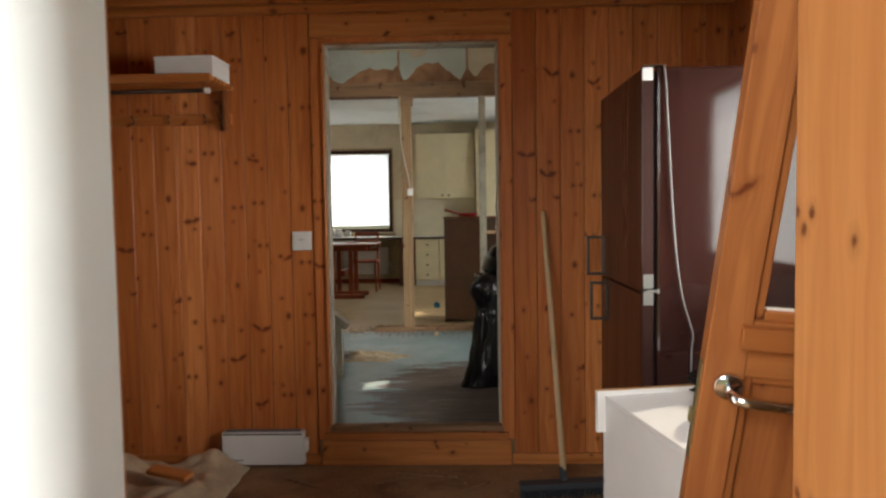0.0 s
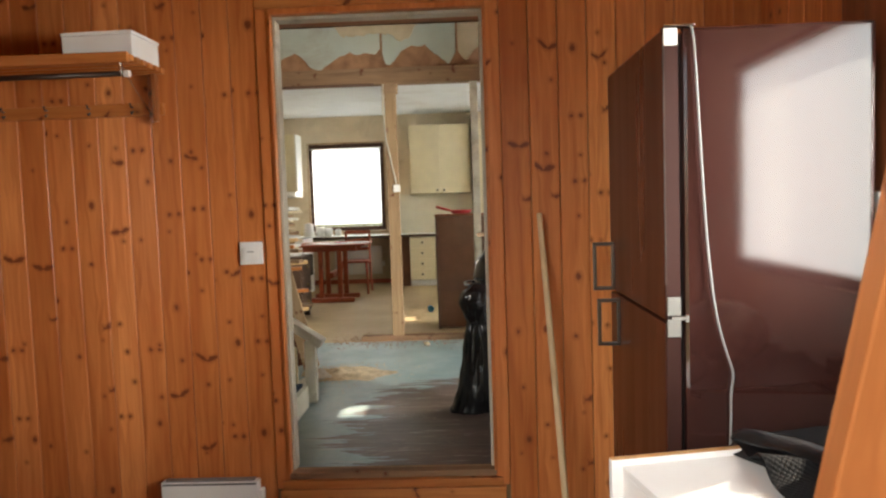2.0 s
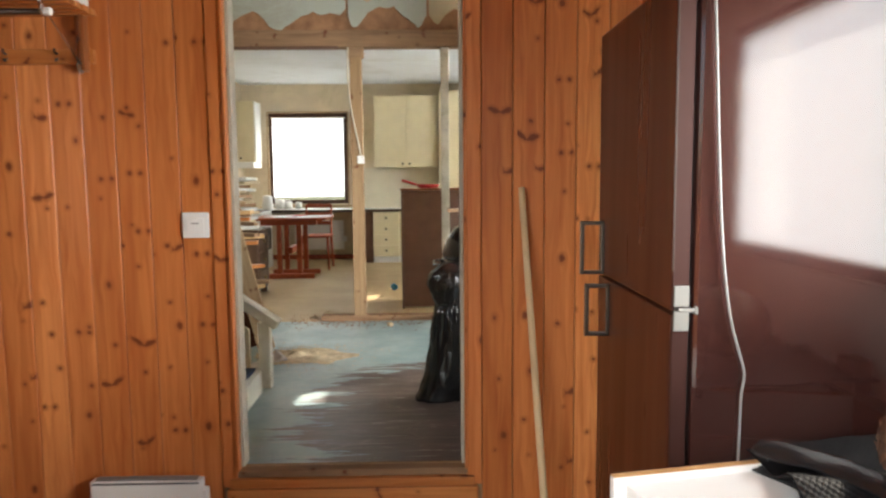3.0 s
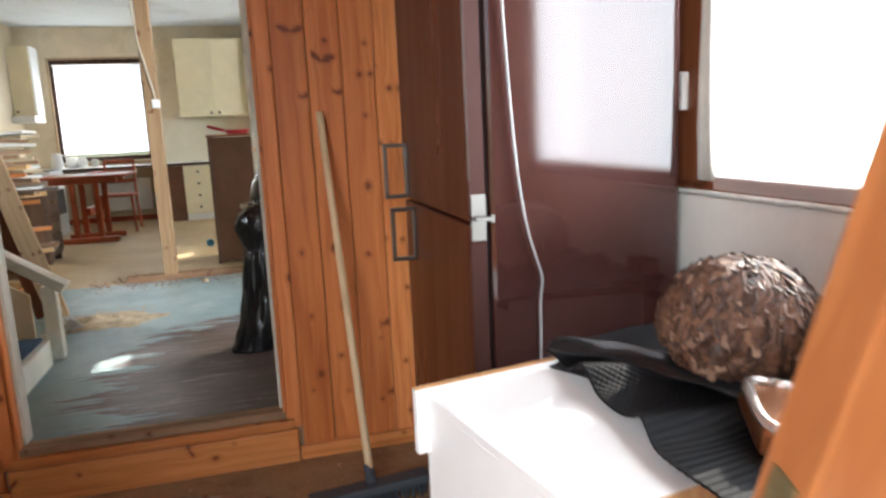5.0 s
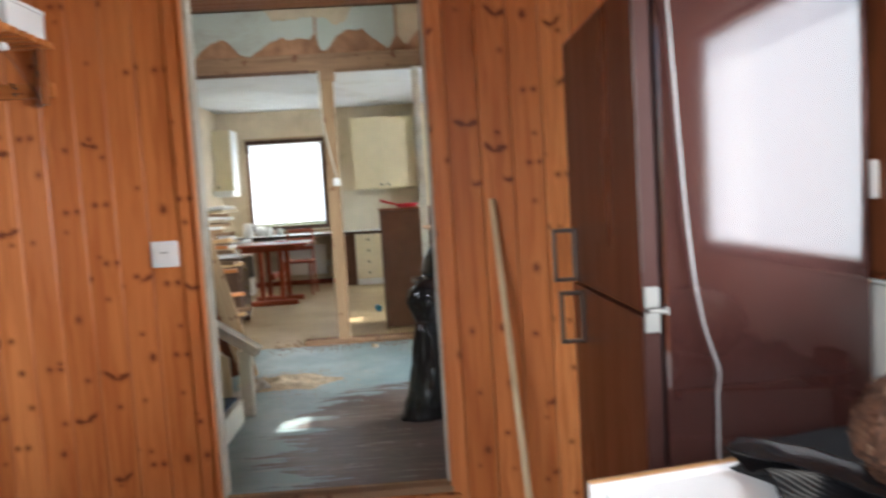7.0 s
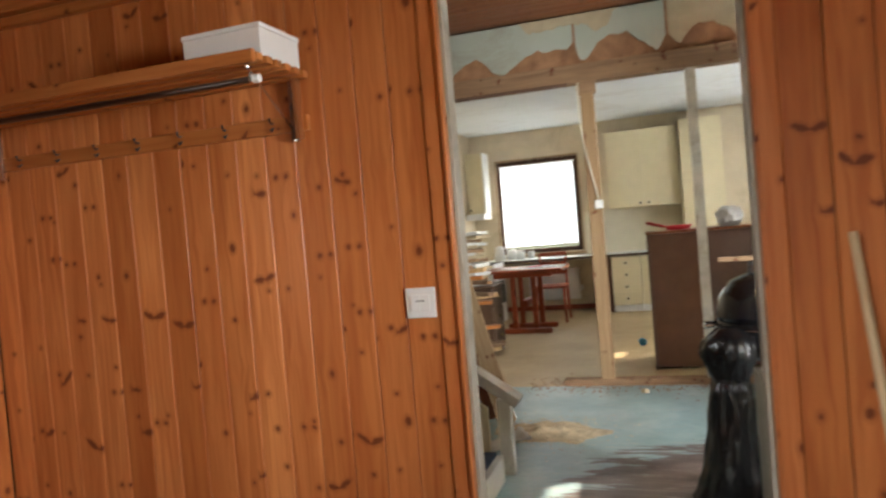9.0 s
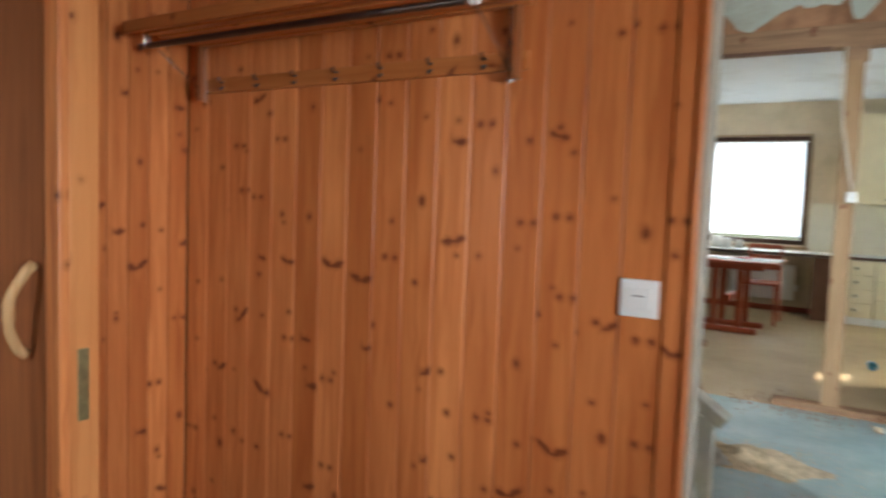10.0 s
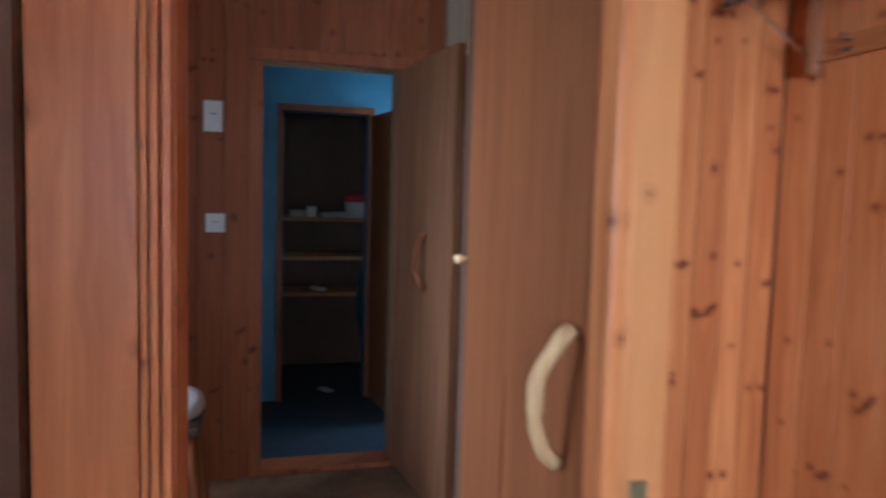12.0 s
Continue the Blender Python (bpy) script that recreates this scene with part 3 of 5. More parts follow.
trim("trim_doorway_lining", [(-0.4515, -0.440, 3.24, 3.310, 0.205, 2.160), (0.425, 0.4365, 3.24, 3.310, 0.205, 2.160), (-0.4515, 0.4365, 3.24, 3.310, 2.160, 2.174)], plain("grey_lining", (0.46, 0.43, 0.36), 0.7, dirt=(0.25, 0.2, 0.14)), "grey weathered door lining", 0.002)
trim("trim_cornice", [(-2.40, 1.60, 3.150, 3.2195, 2.365, 2.419), (-2.40, 1.60, 3.185, 3.2195, 2.325, 2.364)], PINE_X, "pine cornice moulding")
trim("baseboard", [(-2.40, -0.503, 3.198, 3.2195, 0.0, 0.055), (0.490, 1.60, 3.198, 3.2195, 0.0, 0.055)], PINE_X, "low pine baseboard")
trim("trim_hall_jamb", [(-1.66, -1.600, 2.280, 2.305, 0, 2.42)], PINE, "pine jamb of the hall opening")
jamb = trim("trim_hall_post", [(-1.66, -1.606, 2.3055, 2.378, 0, 2.42)], JAMB_LIT, "pine jamb with a lock plate, coloured as daylit")
trim("trim_pier_board", [(-1.600, -1.588, 1.606, 1.712, 0, 2.42)], PINE, "knotty pine board beside the hall opening", 0.003)
trim("trim_pier_casing", [(-1.614, -1.584, 1.7135, 1.7225, 0, 2.42), (-1.614, -1.580, 1.724, 1.7335, 0, 2.42), (-1.614, -1.586, 1.735, 1.746, 0, 2.42)], PINE_TRIM, "ribbed pine casing of the hall opening", 0.003)
slab("wall_pier_panel", -1.600, -1.566, 1.20, 1.602, 0, 2.42, BROWNBOARD, "plain brown board covering the pine wall")
trim("trim_pier_return", [(-1.75, -1.6145, 1.7355, 1.748, 0, 2.42)], PINE_TRIM, "pine lining of the hall opening")
trim("trim_hall_door", [(-4.262, -4.235, 1.80, 1.86, 0, 2.029), (-4.262, -4.235, 2.51, 2.57, 0, 2.029), (-4.262, -4.235, 1.80, 2.57, 2.031, 2.09), (-4.40, -4.24, 1.862, 2.508, 0.0, 0.03)], PINE_SHADED, "pine casing and threshold of the back room door, coloured as shaded")
trim("trim_store_door", [(-5.498, -5.47, 1.96, 2.00, 0, 1.939), (-5.498, -5.47, 2.56, 2.60, 0, 1.939), (-5.498, -5.47, 1.96, 2.60, 1.941, 1.985)], VENEER, "dark casing of the store door")
trim("trim_front_door", [(0.705, 0.7195, 0.40, 0.63, 0, 2.16)], JAMB_LIT, "pine jamb of the front doorway")
trim("trim_front_door", [(0.722, 0.84, 0.40, 0.4395, 0, 2.24)], JAMB_LIT, "pine casing of the front doorway")
trim("trim_front_door", [(-0.6295, -0.60, 0.40, 0.63, 0, 2.129), (-0.6295, 0.704, 0.40, 0.63, 2.13, 2.1595)], PINE_RAW, "pine jamb and head of the front doorway")
trim("trim_baseboard_kitchen", [(-2.45, 2.30, 11.06, 11.079, FZ, FZ + 0.07)], REDWOOD, "red-brown kitchen skirting")

# header wall above the removed partition
trim("beam", [(-2.46, 2.30, 6.37, 6.49, 2.42, 2.56)], STUD_X, "old timber beam left from a removed wall", 0.008)
slab("wall_header", -2.46, 2.30, 6.405, 6.48, 2.56, 2.93, FIBREBOARD, "brown fibreboard of the torn wall")


def torn(name, x0, x1, y, low, mat, label, seed, amp=0.09):
    """A ragged remnant of wallboard that hangs from the ceiling."""
    bm = B()
    n = 46
    top, bot = [], []
    for i in range(n + 1):
        x = x0 + (x1 - x0) * i / n
        per = 0.52 + 0.10 * math.sin(seed)
        k = low - 0.05 + amp * abs(math.sin(math.pi * (x - x0) / per + 0.12 * math.sin(9 * x + seed))) + 0.035 * noise.noise(Vector((x * 13, seed + 5, 0))) + 0.012 * noise.noise(Vector((x * 47, seed + 9, 0)))
        edge = min(i, n - i) / n
        k = k + 0.16 * max(0, 1 - edge * 9) ** 1.5
        top.append((x, 2.926))
        bot.append((x, min(2.92, k)))
    fr = [[bm.verts.new((x, y, z)) for x, z in row] for row in (top, bot)]
    bk = [[bm.verts.new((x, y + 0.010, z)) for x, z in row] for row in (top, bot)]
    for i in range(n):
        bm.faces.new((fr[0][i], fr[1][i], fr[1][i + 1], fr[0][i + 1]))
        bm.faces.new((bk[0][i + 1], bk[1][i + 1], bk[1][i], bk[0][i]))
        bm.faces.new((fr[1][i], bk[1][i], bk[1][i + 1], fr[1][i + 1]))
    return solid(name, bm, mat, label, "wall", kind="structure")


torn("wall_remnant_1", -2.4, -0.36, 6.392, 2.58, OLD_WHITE, "torn pale green wallboard remnant", 3.3, 0.17)
torn("wall_remnant_2", -0.34, 0.30, 6.392, 2.56, OLD_WHITE, "torn pale green wallboard remnant", 7.9, 0.24)
torn("wall_remnant_3", 0.32, 0.95, 6.392, 2.58, TORN_PAPER, "torn beige wallpaper remnant", 12.4, 0.20)
torn("wall_remnant_4", -0.75, -0.02, 6.380, 2.84, TORN_PAPER, "peeling beige wallpaper scrap", 21.0, 0.07)


def post(x0, x1, mat, label):
    return solid("wall_stud", box(B(), 0, x1 - x0, 0, 0.09, 0, 2.42 - FZ, 0.004), mat, label, "stud", (x0, 6.385, FZ), "studs of the removed wall", "structure")


post(-0.338, -0.240, STUD, "bare timber stud left standing on the floor")
post(0.412, 0.478, plain("whitewashed_stud", (0.52, 0.47, 0.38), 0.85, vary=0.2, scale=9, dirt=(0.30, 0.22, 0.14)), "thin whitewashed stud left standing")
solid("stud_bracket", box(B(), -0.07, 0.07, 0, 0.10, 0, 0.12, 0.02), STUD_X, "rough timber block under the beam", "block", (-0.29, 6.378, 2.335))
solid("sole_plate", box(B(), -0.62, 2.2, 6.37, 6.48, FZ, FZ + 0.045, 0.008), STUD_X, "dusty timber sole plate on the floor", "timber")

# windows
def window(name, at, turn, w, h, depth, mat, label, mullion=False, glazed=True, stile=0.06):
    """A window whose outside is towards local +y; its foot is at the middle of its sill."""
    t = thing(name, pose(*at, 0, 0, turn), label, "window", kind="structure")
    f = B()
    box(f, -w / 2, -w / 2 + stile, 0, depth, 0, h, 0.005)
    box(f, w / 2 - stile, w / 2, 0, depth, 0, h, 0.005)
    box(f, -w / 2 + stile + 0.001, w / 2 - stile - 0.001, 0, depth, h - 0.06, h, 0.005)
    box(f, -w / 2 + stile + 0.001, w / 2 - stile - 0.001, 0, depth, 0, 0.06, 0.005)
    if mullion:
        box(f, -0.03, 0.03, 0, depth, 0.061, h - 0.061, 0.004)
    part("window_frame", f, mat, t)
    if glazed:
        p = part("pane", box(B(), -w / 2 + 0.055, w / 2 - 0.055, depth * 0.55, depth * 0.55 + 0.004, 0.055, h - 0.055), GLASS, t)
        p.visible_shadow = False
    return t


DARKFRAME = wood("dark_brown_window_wood", (0.07, 0.026, 0.013), (0.04, 0.015, 0.008), knots=0.0, rough=0.45)
REDFRAME = wood("red_brown_window_wood", (0.22, 0.070, 0.028), (0.13, 0.036, 0.014), knots=0.0, rough=0.45)
window("window_1", (1.602, 1.785, 1.03), -90, 1.37, 0.92, 0.07, REDFRAME, "wooden window in the stripped wall", False, stile=0.11)
window("window_2", (-1.495, 11.10, 0.99), 0, 1.17, 1.35, 0.06, DARKFRAME, "dark brown framed kitchen window")
window("window_3", (2.34, (WK[0] + WK[1]) / 2, WK[2]), -90, WK[1] - WK[0], WK[3] - WK[2], 0.06, WHITE, "white side window of the kitchen")
window("window_4", (2.34, (WM[0] + WM[1]) / 2, WM[2]), -90, WM[1] - WM[0], WM[3] - WM[2], 0.06, WHITE, "white side window of the middle room")
trim("trim_window_entry", [(1.580, 1.5995, 2.282, 2.318, 1.05, 2.00), (1.586, 1.5995, 2.3185, 2.4715, 1.05, 2.32), (1.585, 1.5995, 2.472, 2.60, 1.05, 2.32), (1.68, 1.85, 2.460, 2.4695, 1.05, 1.95)], REDFRAME, "red-brown window casing")
trim("trim_window_kitchen", [(-2.10, -2.08, 11.06, 11.079, 0.97, 2.340), (-0.91, -0.89, 11.06, 11.079, 0.97, 2.340), (-2.10, -0.89, 11.06, 11.079, 2.341, 2.362), (-2.13, -0.86, 11.03, 11.079, 0.945, 0.9695)], STUD, "brown pine kitchen window casing")


def hang(name, x0, x1, z0, z1, at, turn, label, category, folds=0.0, mat=None):
    """A cloth or blind that hangs in front of a window."""
    t = thing(name, pose(*at, 0, 0, turn), label, category)
    part("cloth", sheet(B(), lambda u, v: (x0 + (x1 - x0) * u, folds * math.sin(u * 61 + 0.8 * math.sin(u * 17)) * (0.6 + 0.4 * v), z0 + (z1 - z0) * v), 90 if folds else 2, 6, 0), mat or (SHEER if folds else BLIND), t)
    part("rail", rod(B(), (x0 - 0.02, 0, z1 + 0.008), (x1 + 0.02, 0, z1 + 0.008), 0.010), WHITE_PLASTIC, t)
    if not folds:
        part("bottom_bar", box(B(), x0, x1, -0.006, 0.006, z0 - 0.016, z0, 0.003), WHITE_PLASTIC, t)
    return t


hang("roller_blind", -0.53, 0.53, 0.11, 1.27, (-1.495, 11.085, 0.99), 0, "lowered white roller blind glowing with daylight", "blind")
# Flat cloth added over the entry window to soften the sun on the chest.
hang("sheer_diffuser", -0.455, 0.60, -0.002, 0.86, (1.580, 1.775, 1.04), -90, "thin white sheer cloth added to diffuse the window's daylight", "curtain", 0.0006)
# Unseen blinds, added so that their gaps cut the sun to small floor patches.
hang("sun_patch_blind", -0.255, 0.255, 0.03, 0.925, (2.335, 5.71, 1.0), -90, "unseen white blind added to trim the sun patch", "blind")
hang("sun_patch_blind", -0.69, -0.10, 0.03, 1.02, (2.335, 9.05, 1.1), -90, "unseen white blind piece added to trim the kitchen sun patch", "blind")
hang("sun_patch_blind", -0.095, 0.155, 0.03, 0.78, (2.325, 9.05, 1.1), -90, "unseen white blind piece added to trim the kitchen sun patch", "blind")
hang("sun_patch_blind", 0.16, 0.69, 0.03, 1.02, (2.335, 9.05, 1.1), -90, "unseen white blind piece added to trim the kitchen sun patch", "blind")
solid("drape", sheet(B(), lambda u, v: (1.570 + 0.007 * math.sin(u * 20), 2.284 + 0.006 * math.sin(v * 9) - (0.058 + 0.010 * math.sin(v * 7 + 1)) * u, 1.062 + 0.86 * v), 12, 6, 0.002), plain("grey_drape", (0.55, 0.52, 0.46), 0.9, vary=0.15, scale=10), "narrow grey drape beside the window", "curtain")
# rough window ledge
bm = B()
sheet(bm, lambda u, v: (1.586 + 0.016 * v + 0.006 * noise.noise(Vector((u * 40, 0, 1))), 2.47 - 1.39 * u, 1.030 + 0.006 * noise.noise(Vector((u * 60, v * 8, 0)))), 90, 4, 0.010)
solid("window_ledge", bm, plain("white_ledge", (0.74, 0.72, 0.67), 0.85, bump=0.4, scale=12), "white rough-edged window ledge", "ledge", kind="structure")

# ---- the entry room ----


HINGE_WHITE = plain("yellowed_plastic", (0.20, 0.195, 0.18), 0.4, vary=0.06)


def fridge():
    t = thing("refrigerator", (0.0, 0.0, 0.0), "tall dark brown fridge-freezer with two doors and chrome loop handles", "refrigerator")
    body = B()
    box(body, 0.985, 1.535, 2.315, 3.07, 0.04, 1.845, 0.012)
    part("body", body, FRIDGE, t)
    part("seal", box(B(), 0.970, 0.984, 2.335, 3.055, 0.06, 1.83), RUBBER, t)
    part("plinth", box(B(), 1.0, 1.5, 2.34, 3.05, 0.0, 0.039), BLACK_METAL, t)
    for z0, z1, hz, hy in ((0.07, 0.985, (0.800, 0.968), 2.925), (0.995, 1.840, (1.005, 1.180), 3.005)):
        d = part("door", box(B(), 0.925, 0.969, 2.312, 3.075, z0, z1, 0.006), FRIDGE_DOOR, t)
        part("door_edge", box(B(), 0.927, 0.968, 2.303, 2.3115, z0 + 0.004, z1 - 0.004), FRIDGE_EDGE, d, "brown metal door edge")
        h = B()
        a, b = hz
        x0, x1, y = 0.848, 0.920, hy
        loop = [(x0, y, a), (x1, y, a), (x1, y, b), (x0, y, b)]
        for p, q in zip(loop, loop[1:] + loop[:1]):
            box(h, min(p[0], q[0]) - 0.007, max(p[0], q[0]) + 0.007, y - 0.009, y + 0.009, min(p[2], q[2]) - 0.007, max(p[2], q[2]) + 0.007, 0.003)
        part("handle", h, DARK_CHROME, d, "dark chrome loop handle")
    part("chrome_strip", box(B(), 0.9235, 0.9285, 2.3005, 2.303, 1.10, 1.82), DARK_CHROME, t)
    hin = part("hinge", box(B(), 0.927, 0.966, 2.292, 2.3025, 1.010, 1.064, 0.003), HINGE_WHITE, t, "white plastic middle hinge")
    part("hinge_plate", box(B(), 0.927, 0.966, 2.292, 2.3025, 0.946, 0.998, 0.003), HINGE_WHITE, hin)
    # Solid black strip gives the gap between the plates its shade.
    part("hinge_gap", box(B(), 0.930, 0.963, 2.296, 2.3025, 0.9985, 1.0095), BLACK_METAL, hin, "black strip put in as shade between the hinge plates")
    rod(b2 := B(), (0.94, 2.296, 1.0), (0.985, 2.296, 1.0), 0.006)
    box(b2, 0.980, 0.989, 2.290, 2.302, 0.990, 1.010, 0.002)
    part("hinge_pin", b2, HINGE_WHITE, hin)
    part("top_hinge", box(B(), 0.930, 1.02, 2.308, 2.36, 1.8455, 1.853, 0.002), CHROME, t)
    part("hinge_cap", box(B(), 0.925, 0.965, 2.294, 2.3025, 1.79, 1.838, 0.003), WHITE_PLASTIC, t)
    return t


fridge()
pts = [(1.005, 2.33, 1.856), (1.012, 2.305, 1.84), (1.020, 2.303, 1.70), (1.035, 2.303, 1.40), (1.052, 2.303, 1.15), (1.075, 2.303, 0.98), (1.105, 2.303, 0.88), (1.122, 2.303, 0.83), (1.112, 2.303, 0.78), (1.112, 2.303, 0.71), (1.110, 2.303, 0.62), (1.11, 2.303, 0.55)]
fine = []
for i in range(len(pts) - 1):
    for k in range(5):
        fine.append(Vector(pts[i]).lerp(Vector(pts[i + 1]), k / 5))
fine = [sum((fine[max(0, min(len(fine) - 1, i + d))] for d in (-2, -1, 0, 1, 2)), Vector()) / 5 for i in range(len(fine))]
solid("power_cable", tube(B(), fine, 0.0034, 8), GREY_CABLE, "grey-white cable hanging down the fridge side", "cable")

# chest of drawers with raw back edge
chest = thing("drawer_chest", pose(0.715, 1.99, 0, 0, 0, 10.5), "low white melamine chest with raw chipboard edges", "chest")
part("top", box(B(), 0.0, 0.80, -0.555, -0.019, 0.672, 0.690, 0.0015), MELAMINE, chest)
part("side_panel", box(B(), 0.0, 0.018, -0.555, -0.019, 0.0, 0.6715, 0.0015), MELAMINE, chest)
part("side_panel", box(B(), 0.782, 0.80, -0.555, -0.019, 0.0, 0.6715, 0.0015), MELAMINE, chest)
part("back_panel", box(B(), 0.002, 0.798, -0.5605, -0.5555, 0.003, 0.689), CHIPBOARD, chest, "raw chipboard back")
part("base", box(B(), 0.0185, 0.7815, -0.55, -0.02, 0.03, 0.05), MELAMINE, chest)
for z0, z1 in ((0.565, 0.705), (0.395, 0.560), (0.225, 0.390), (0.055, 0.220)):
    e = 0.028 if z0 > 0.5 else 0.0
    part("drawer_front", box(B(), -e, 0.80 + e, -0.0185, 0.0, z0, z1, 0.002), MELAMINE, chest)
part("edge_strip", box(B(), -0.028, 0.828, -0.0185, 0.0, 0.7055, 0.707), CHIPBOARD, chest, "bare wooden edge strip")

# ribbed black mat, rumpled over the chest
def mat_surface(u, v):
    x = 1.03 + 0.62 * u - 0.05 * v
    y = 2.09 - 0.74 * v + 0.06 * u
    fold = 0.030 * math.exp(-((v - 0.30 - 0.25 * u) / 0.06) ** 2) + 0.022 * math.exp(-((v - 0.62 - 0.2 * u) / 0.05) ** 2)
    z = 0.712 + fold + 0.010 * noise.noise(Vector((u * 5, v * 5, 2))) + 0.0013 * math.sin(v * 270) * (math.sin(u * 270) if v < 0.55 else 1.0)
    return (x + 0.02 * noise.noise(Vector((v * 6, 0, 3))), y, z + 0.04 * u * (1 - v))


solid("ribbed_mat", sheet(B(), mat_surface, 230, 230, 0.004), MAT_RUBBER, "rumpled black ribbed rubber mat lying on the chest", "mat")
flap = B()
sheet(flap, lambda u, v: (1.00 + 0.30 * u + 0.10 * v, 2.055 - 0.62 * u + 0.05 * v, 0.696 + 0.032 * math.sin(math.pi * v) * (0.4 + 0.6 * u) + 0.010 * noise.noise(Vector((u * 6, v * 4, 8)))), 40, 12, 0.004)
solid("rubber_strip", flap, RUBBER, "crumpled black rubber strip along the chest edge", "mat")
def fold_over(u, v):
    a = math.pi * (0.10 + 1.0 * v)
    w = 0.036 + 0.016 * math.sin(3.0 * u + 0.6)
    side = Vector((0.80, 0.60, 0)) * (-w * math.cos(a))
    at = Vector((1.035, 2.035, 0)).lerp(Vector((1.315, 1.560, 0)), u) + Vector((0.02 * math.sin(6 * u), 0, 0)) + side
    return (at.x, at.y, 0.730 + 0.034 * math.sin(a) * (0.6 + 0.5 * math.sin(2.4 * u + 0.5)) + 0.008 * noise.noise(Vector((u * 7, v * 3, 4))))


solid("rubber_fold", sheet(B(), fold_over, 60, 16, 0.003), plain("smooth_black_rubber", (0.011, 0.011, 0.012), 0.24, vary=0.2, scale=9, bump=0.1), "smooth black rubber sheet folded over on the mat", "rubber sheet")


def bark_ball():
    """A body covered all over with small curled bark scales."""
    t = thing("bark_ball", pose(1.290, 1.75, 0.842, 8, 0, 20), "large round lump covered in curled brown bark scales", "bark lump")
    core_mat = plain("brown_bark_core", (0.050, 0.020, 0.010), 0.85, vary=0.4, scale=16, bump=0.6)
    m = Mat("bark_scale", 0.55)
    g = m.n("ShaderNodeNewGeometry")
    m.colour(m.ramp(g.outputs["Random Per Island"], [(0.0, (0.035, 0.014, 0.008)), (0.5, (0.085, 0.036, 0.019)), (0.88, (0.16, 0.078, 0.044)), (1.0, (0.28, 0.18, 0.12))]))
    R = (0.158, 0.138, 0.119)
    part("core", blob(B(), (0, 0, 0), R, 4, 0.08, 3, 2.0), core_mat, t)
    bm = B()
    rnd = random.Random(5)
    n = 2000
    for i in range(n):
        z = 1 - 2 * (i + 0.5) / n
        a = i * 2.399963 + rnd.uniform(-0.15, 0.15)
        r = math.sqrt(max(0, 1 - z * z))
        d = Vector((r * math.cos(a), r * math.sin(a), z))
        if d.z < -0.78:
            continue
        k = 1 + 0.08 * noise.noise(d * 3 + Vector((2.0, 3.4, 0)))
        p = Vector((d.x * R[0] * k, d.y * R[1] * k, d.z * R[2] * k))
        q = d.to_track_quat("Z", "Y").to_matrix() @ Matrix.Rotation(rnd.uniform(-0.6, 0.6), 3, "Z") @ Matrix.Rotation(rnd.uniform(-0.55, -0.1), 3, "X")
        w, l, c = rnd.uniform(0.004, 0.0095), rnd.uniform(0.008, 0.016), rnd.uniform(0.002, 0.008)
        vs = [bm.verts.new(p + q @ Vector(o)) for o in ((-w, -l, 0), (0, -l * 1.2, -c * 0.4), (w, -l, 0), (w * 0.9, l, c), (0, l * 1.3, c * 1.6), (-w * 0.9, l, c))]
        bm.faces.new((vs[0], vs[1], vs[4], vs[5]))
        bm.faces.new((vs[1], vs[2], vs[3], vs[4]))
    me = bpy.data.meshes.new("scales")
    bm.to_mesh(me)
    bm.free()
    me.materials.append(m.m)
    s = new("scale_cover", me)
    s.parent = t
    tagged(s, "curled brown bark scales", kind="stuff")


bark_ball()
tray = thing("metal_tray", pose(1.195, 1.520, 0.755, 10, -4, 62), "small copper-brown box with a rounded pale metal rim", "box")
part("body", box(B(), -0.09, 0.09, -0.05, 0.05, -0.035, 0.012, 0.012), plain("copper_brown", (0.30, 0.12, 0.05), 0.3, 0.6), tray)
rim = B()
ring = [(0.088 * math.copysign(abs(math.cos(a)) ** 0.5, math.cos(a)), 0.048 * math.copysign(abs(math.sin(a)) ** 0.5, math.sin(a)), 0.014) for a in [2 * math.pi * k / 40 for k in range(41)]]
tube(rim, ring, 0.010, 8)
part("rim", rim, plain("pale_metal", (0.75, 0.71, 0.66), 0.2, 0.7), tray)
solid("wood_block", box(B(), 1.545, 1.60, 2.02, 2.11, 0.70, 0.80, 0.004), REDFRAME, "small red-brown wooden block by the wall", "block")
chest_b = thing("side_cabinet", (0, 0, 0), "dark cabinet under the window behind the chest", "cabinet")
part("body", box(B(), 1.53, 1.595, 1.30, 2.28, 0.0, 0.70, 0.004), DARK_BOARD, chest_b)
solid("wall_switch_box", box(B(), 1.564, 1.586, 2.352, 2.412, 1.25, 1.352, 0.004), WHITE_PLASTIC, "white plastic box on the window casing", "switch box")

# broom
broom = thing("broom", (0.70, 2.80, 0.0), "wide floor broom with a pale stick leaning on the wall", "broom")
part("stick", rod(B(), (0.0, 0.01, 0.055), (-0.047, 0.370, 1.305), 0.0135, 0.012, 14), BROOMSTICK, broom)
hd = B()
box(hd, -0.21, 0.20, -0.035, 0.035, 0.040, 0.070, 0.008, m=pose(0, 0, 0, 0, 0, 7))
part("head", hd, plain("dark_blue_grey_broom", (0.035, 0.042, 0.05), 0.6), broom)
br = B()
rnd = random.Random(2)
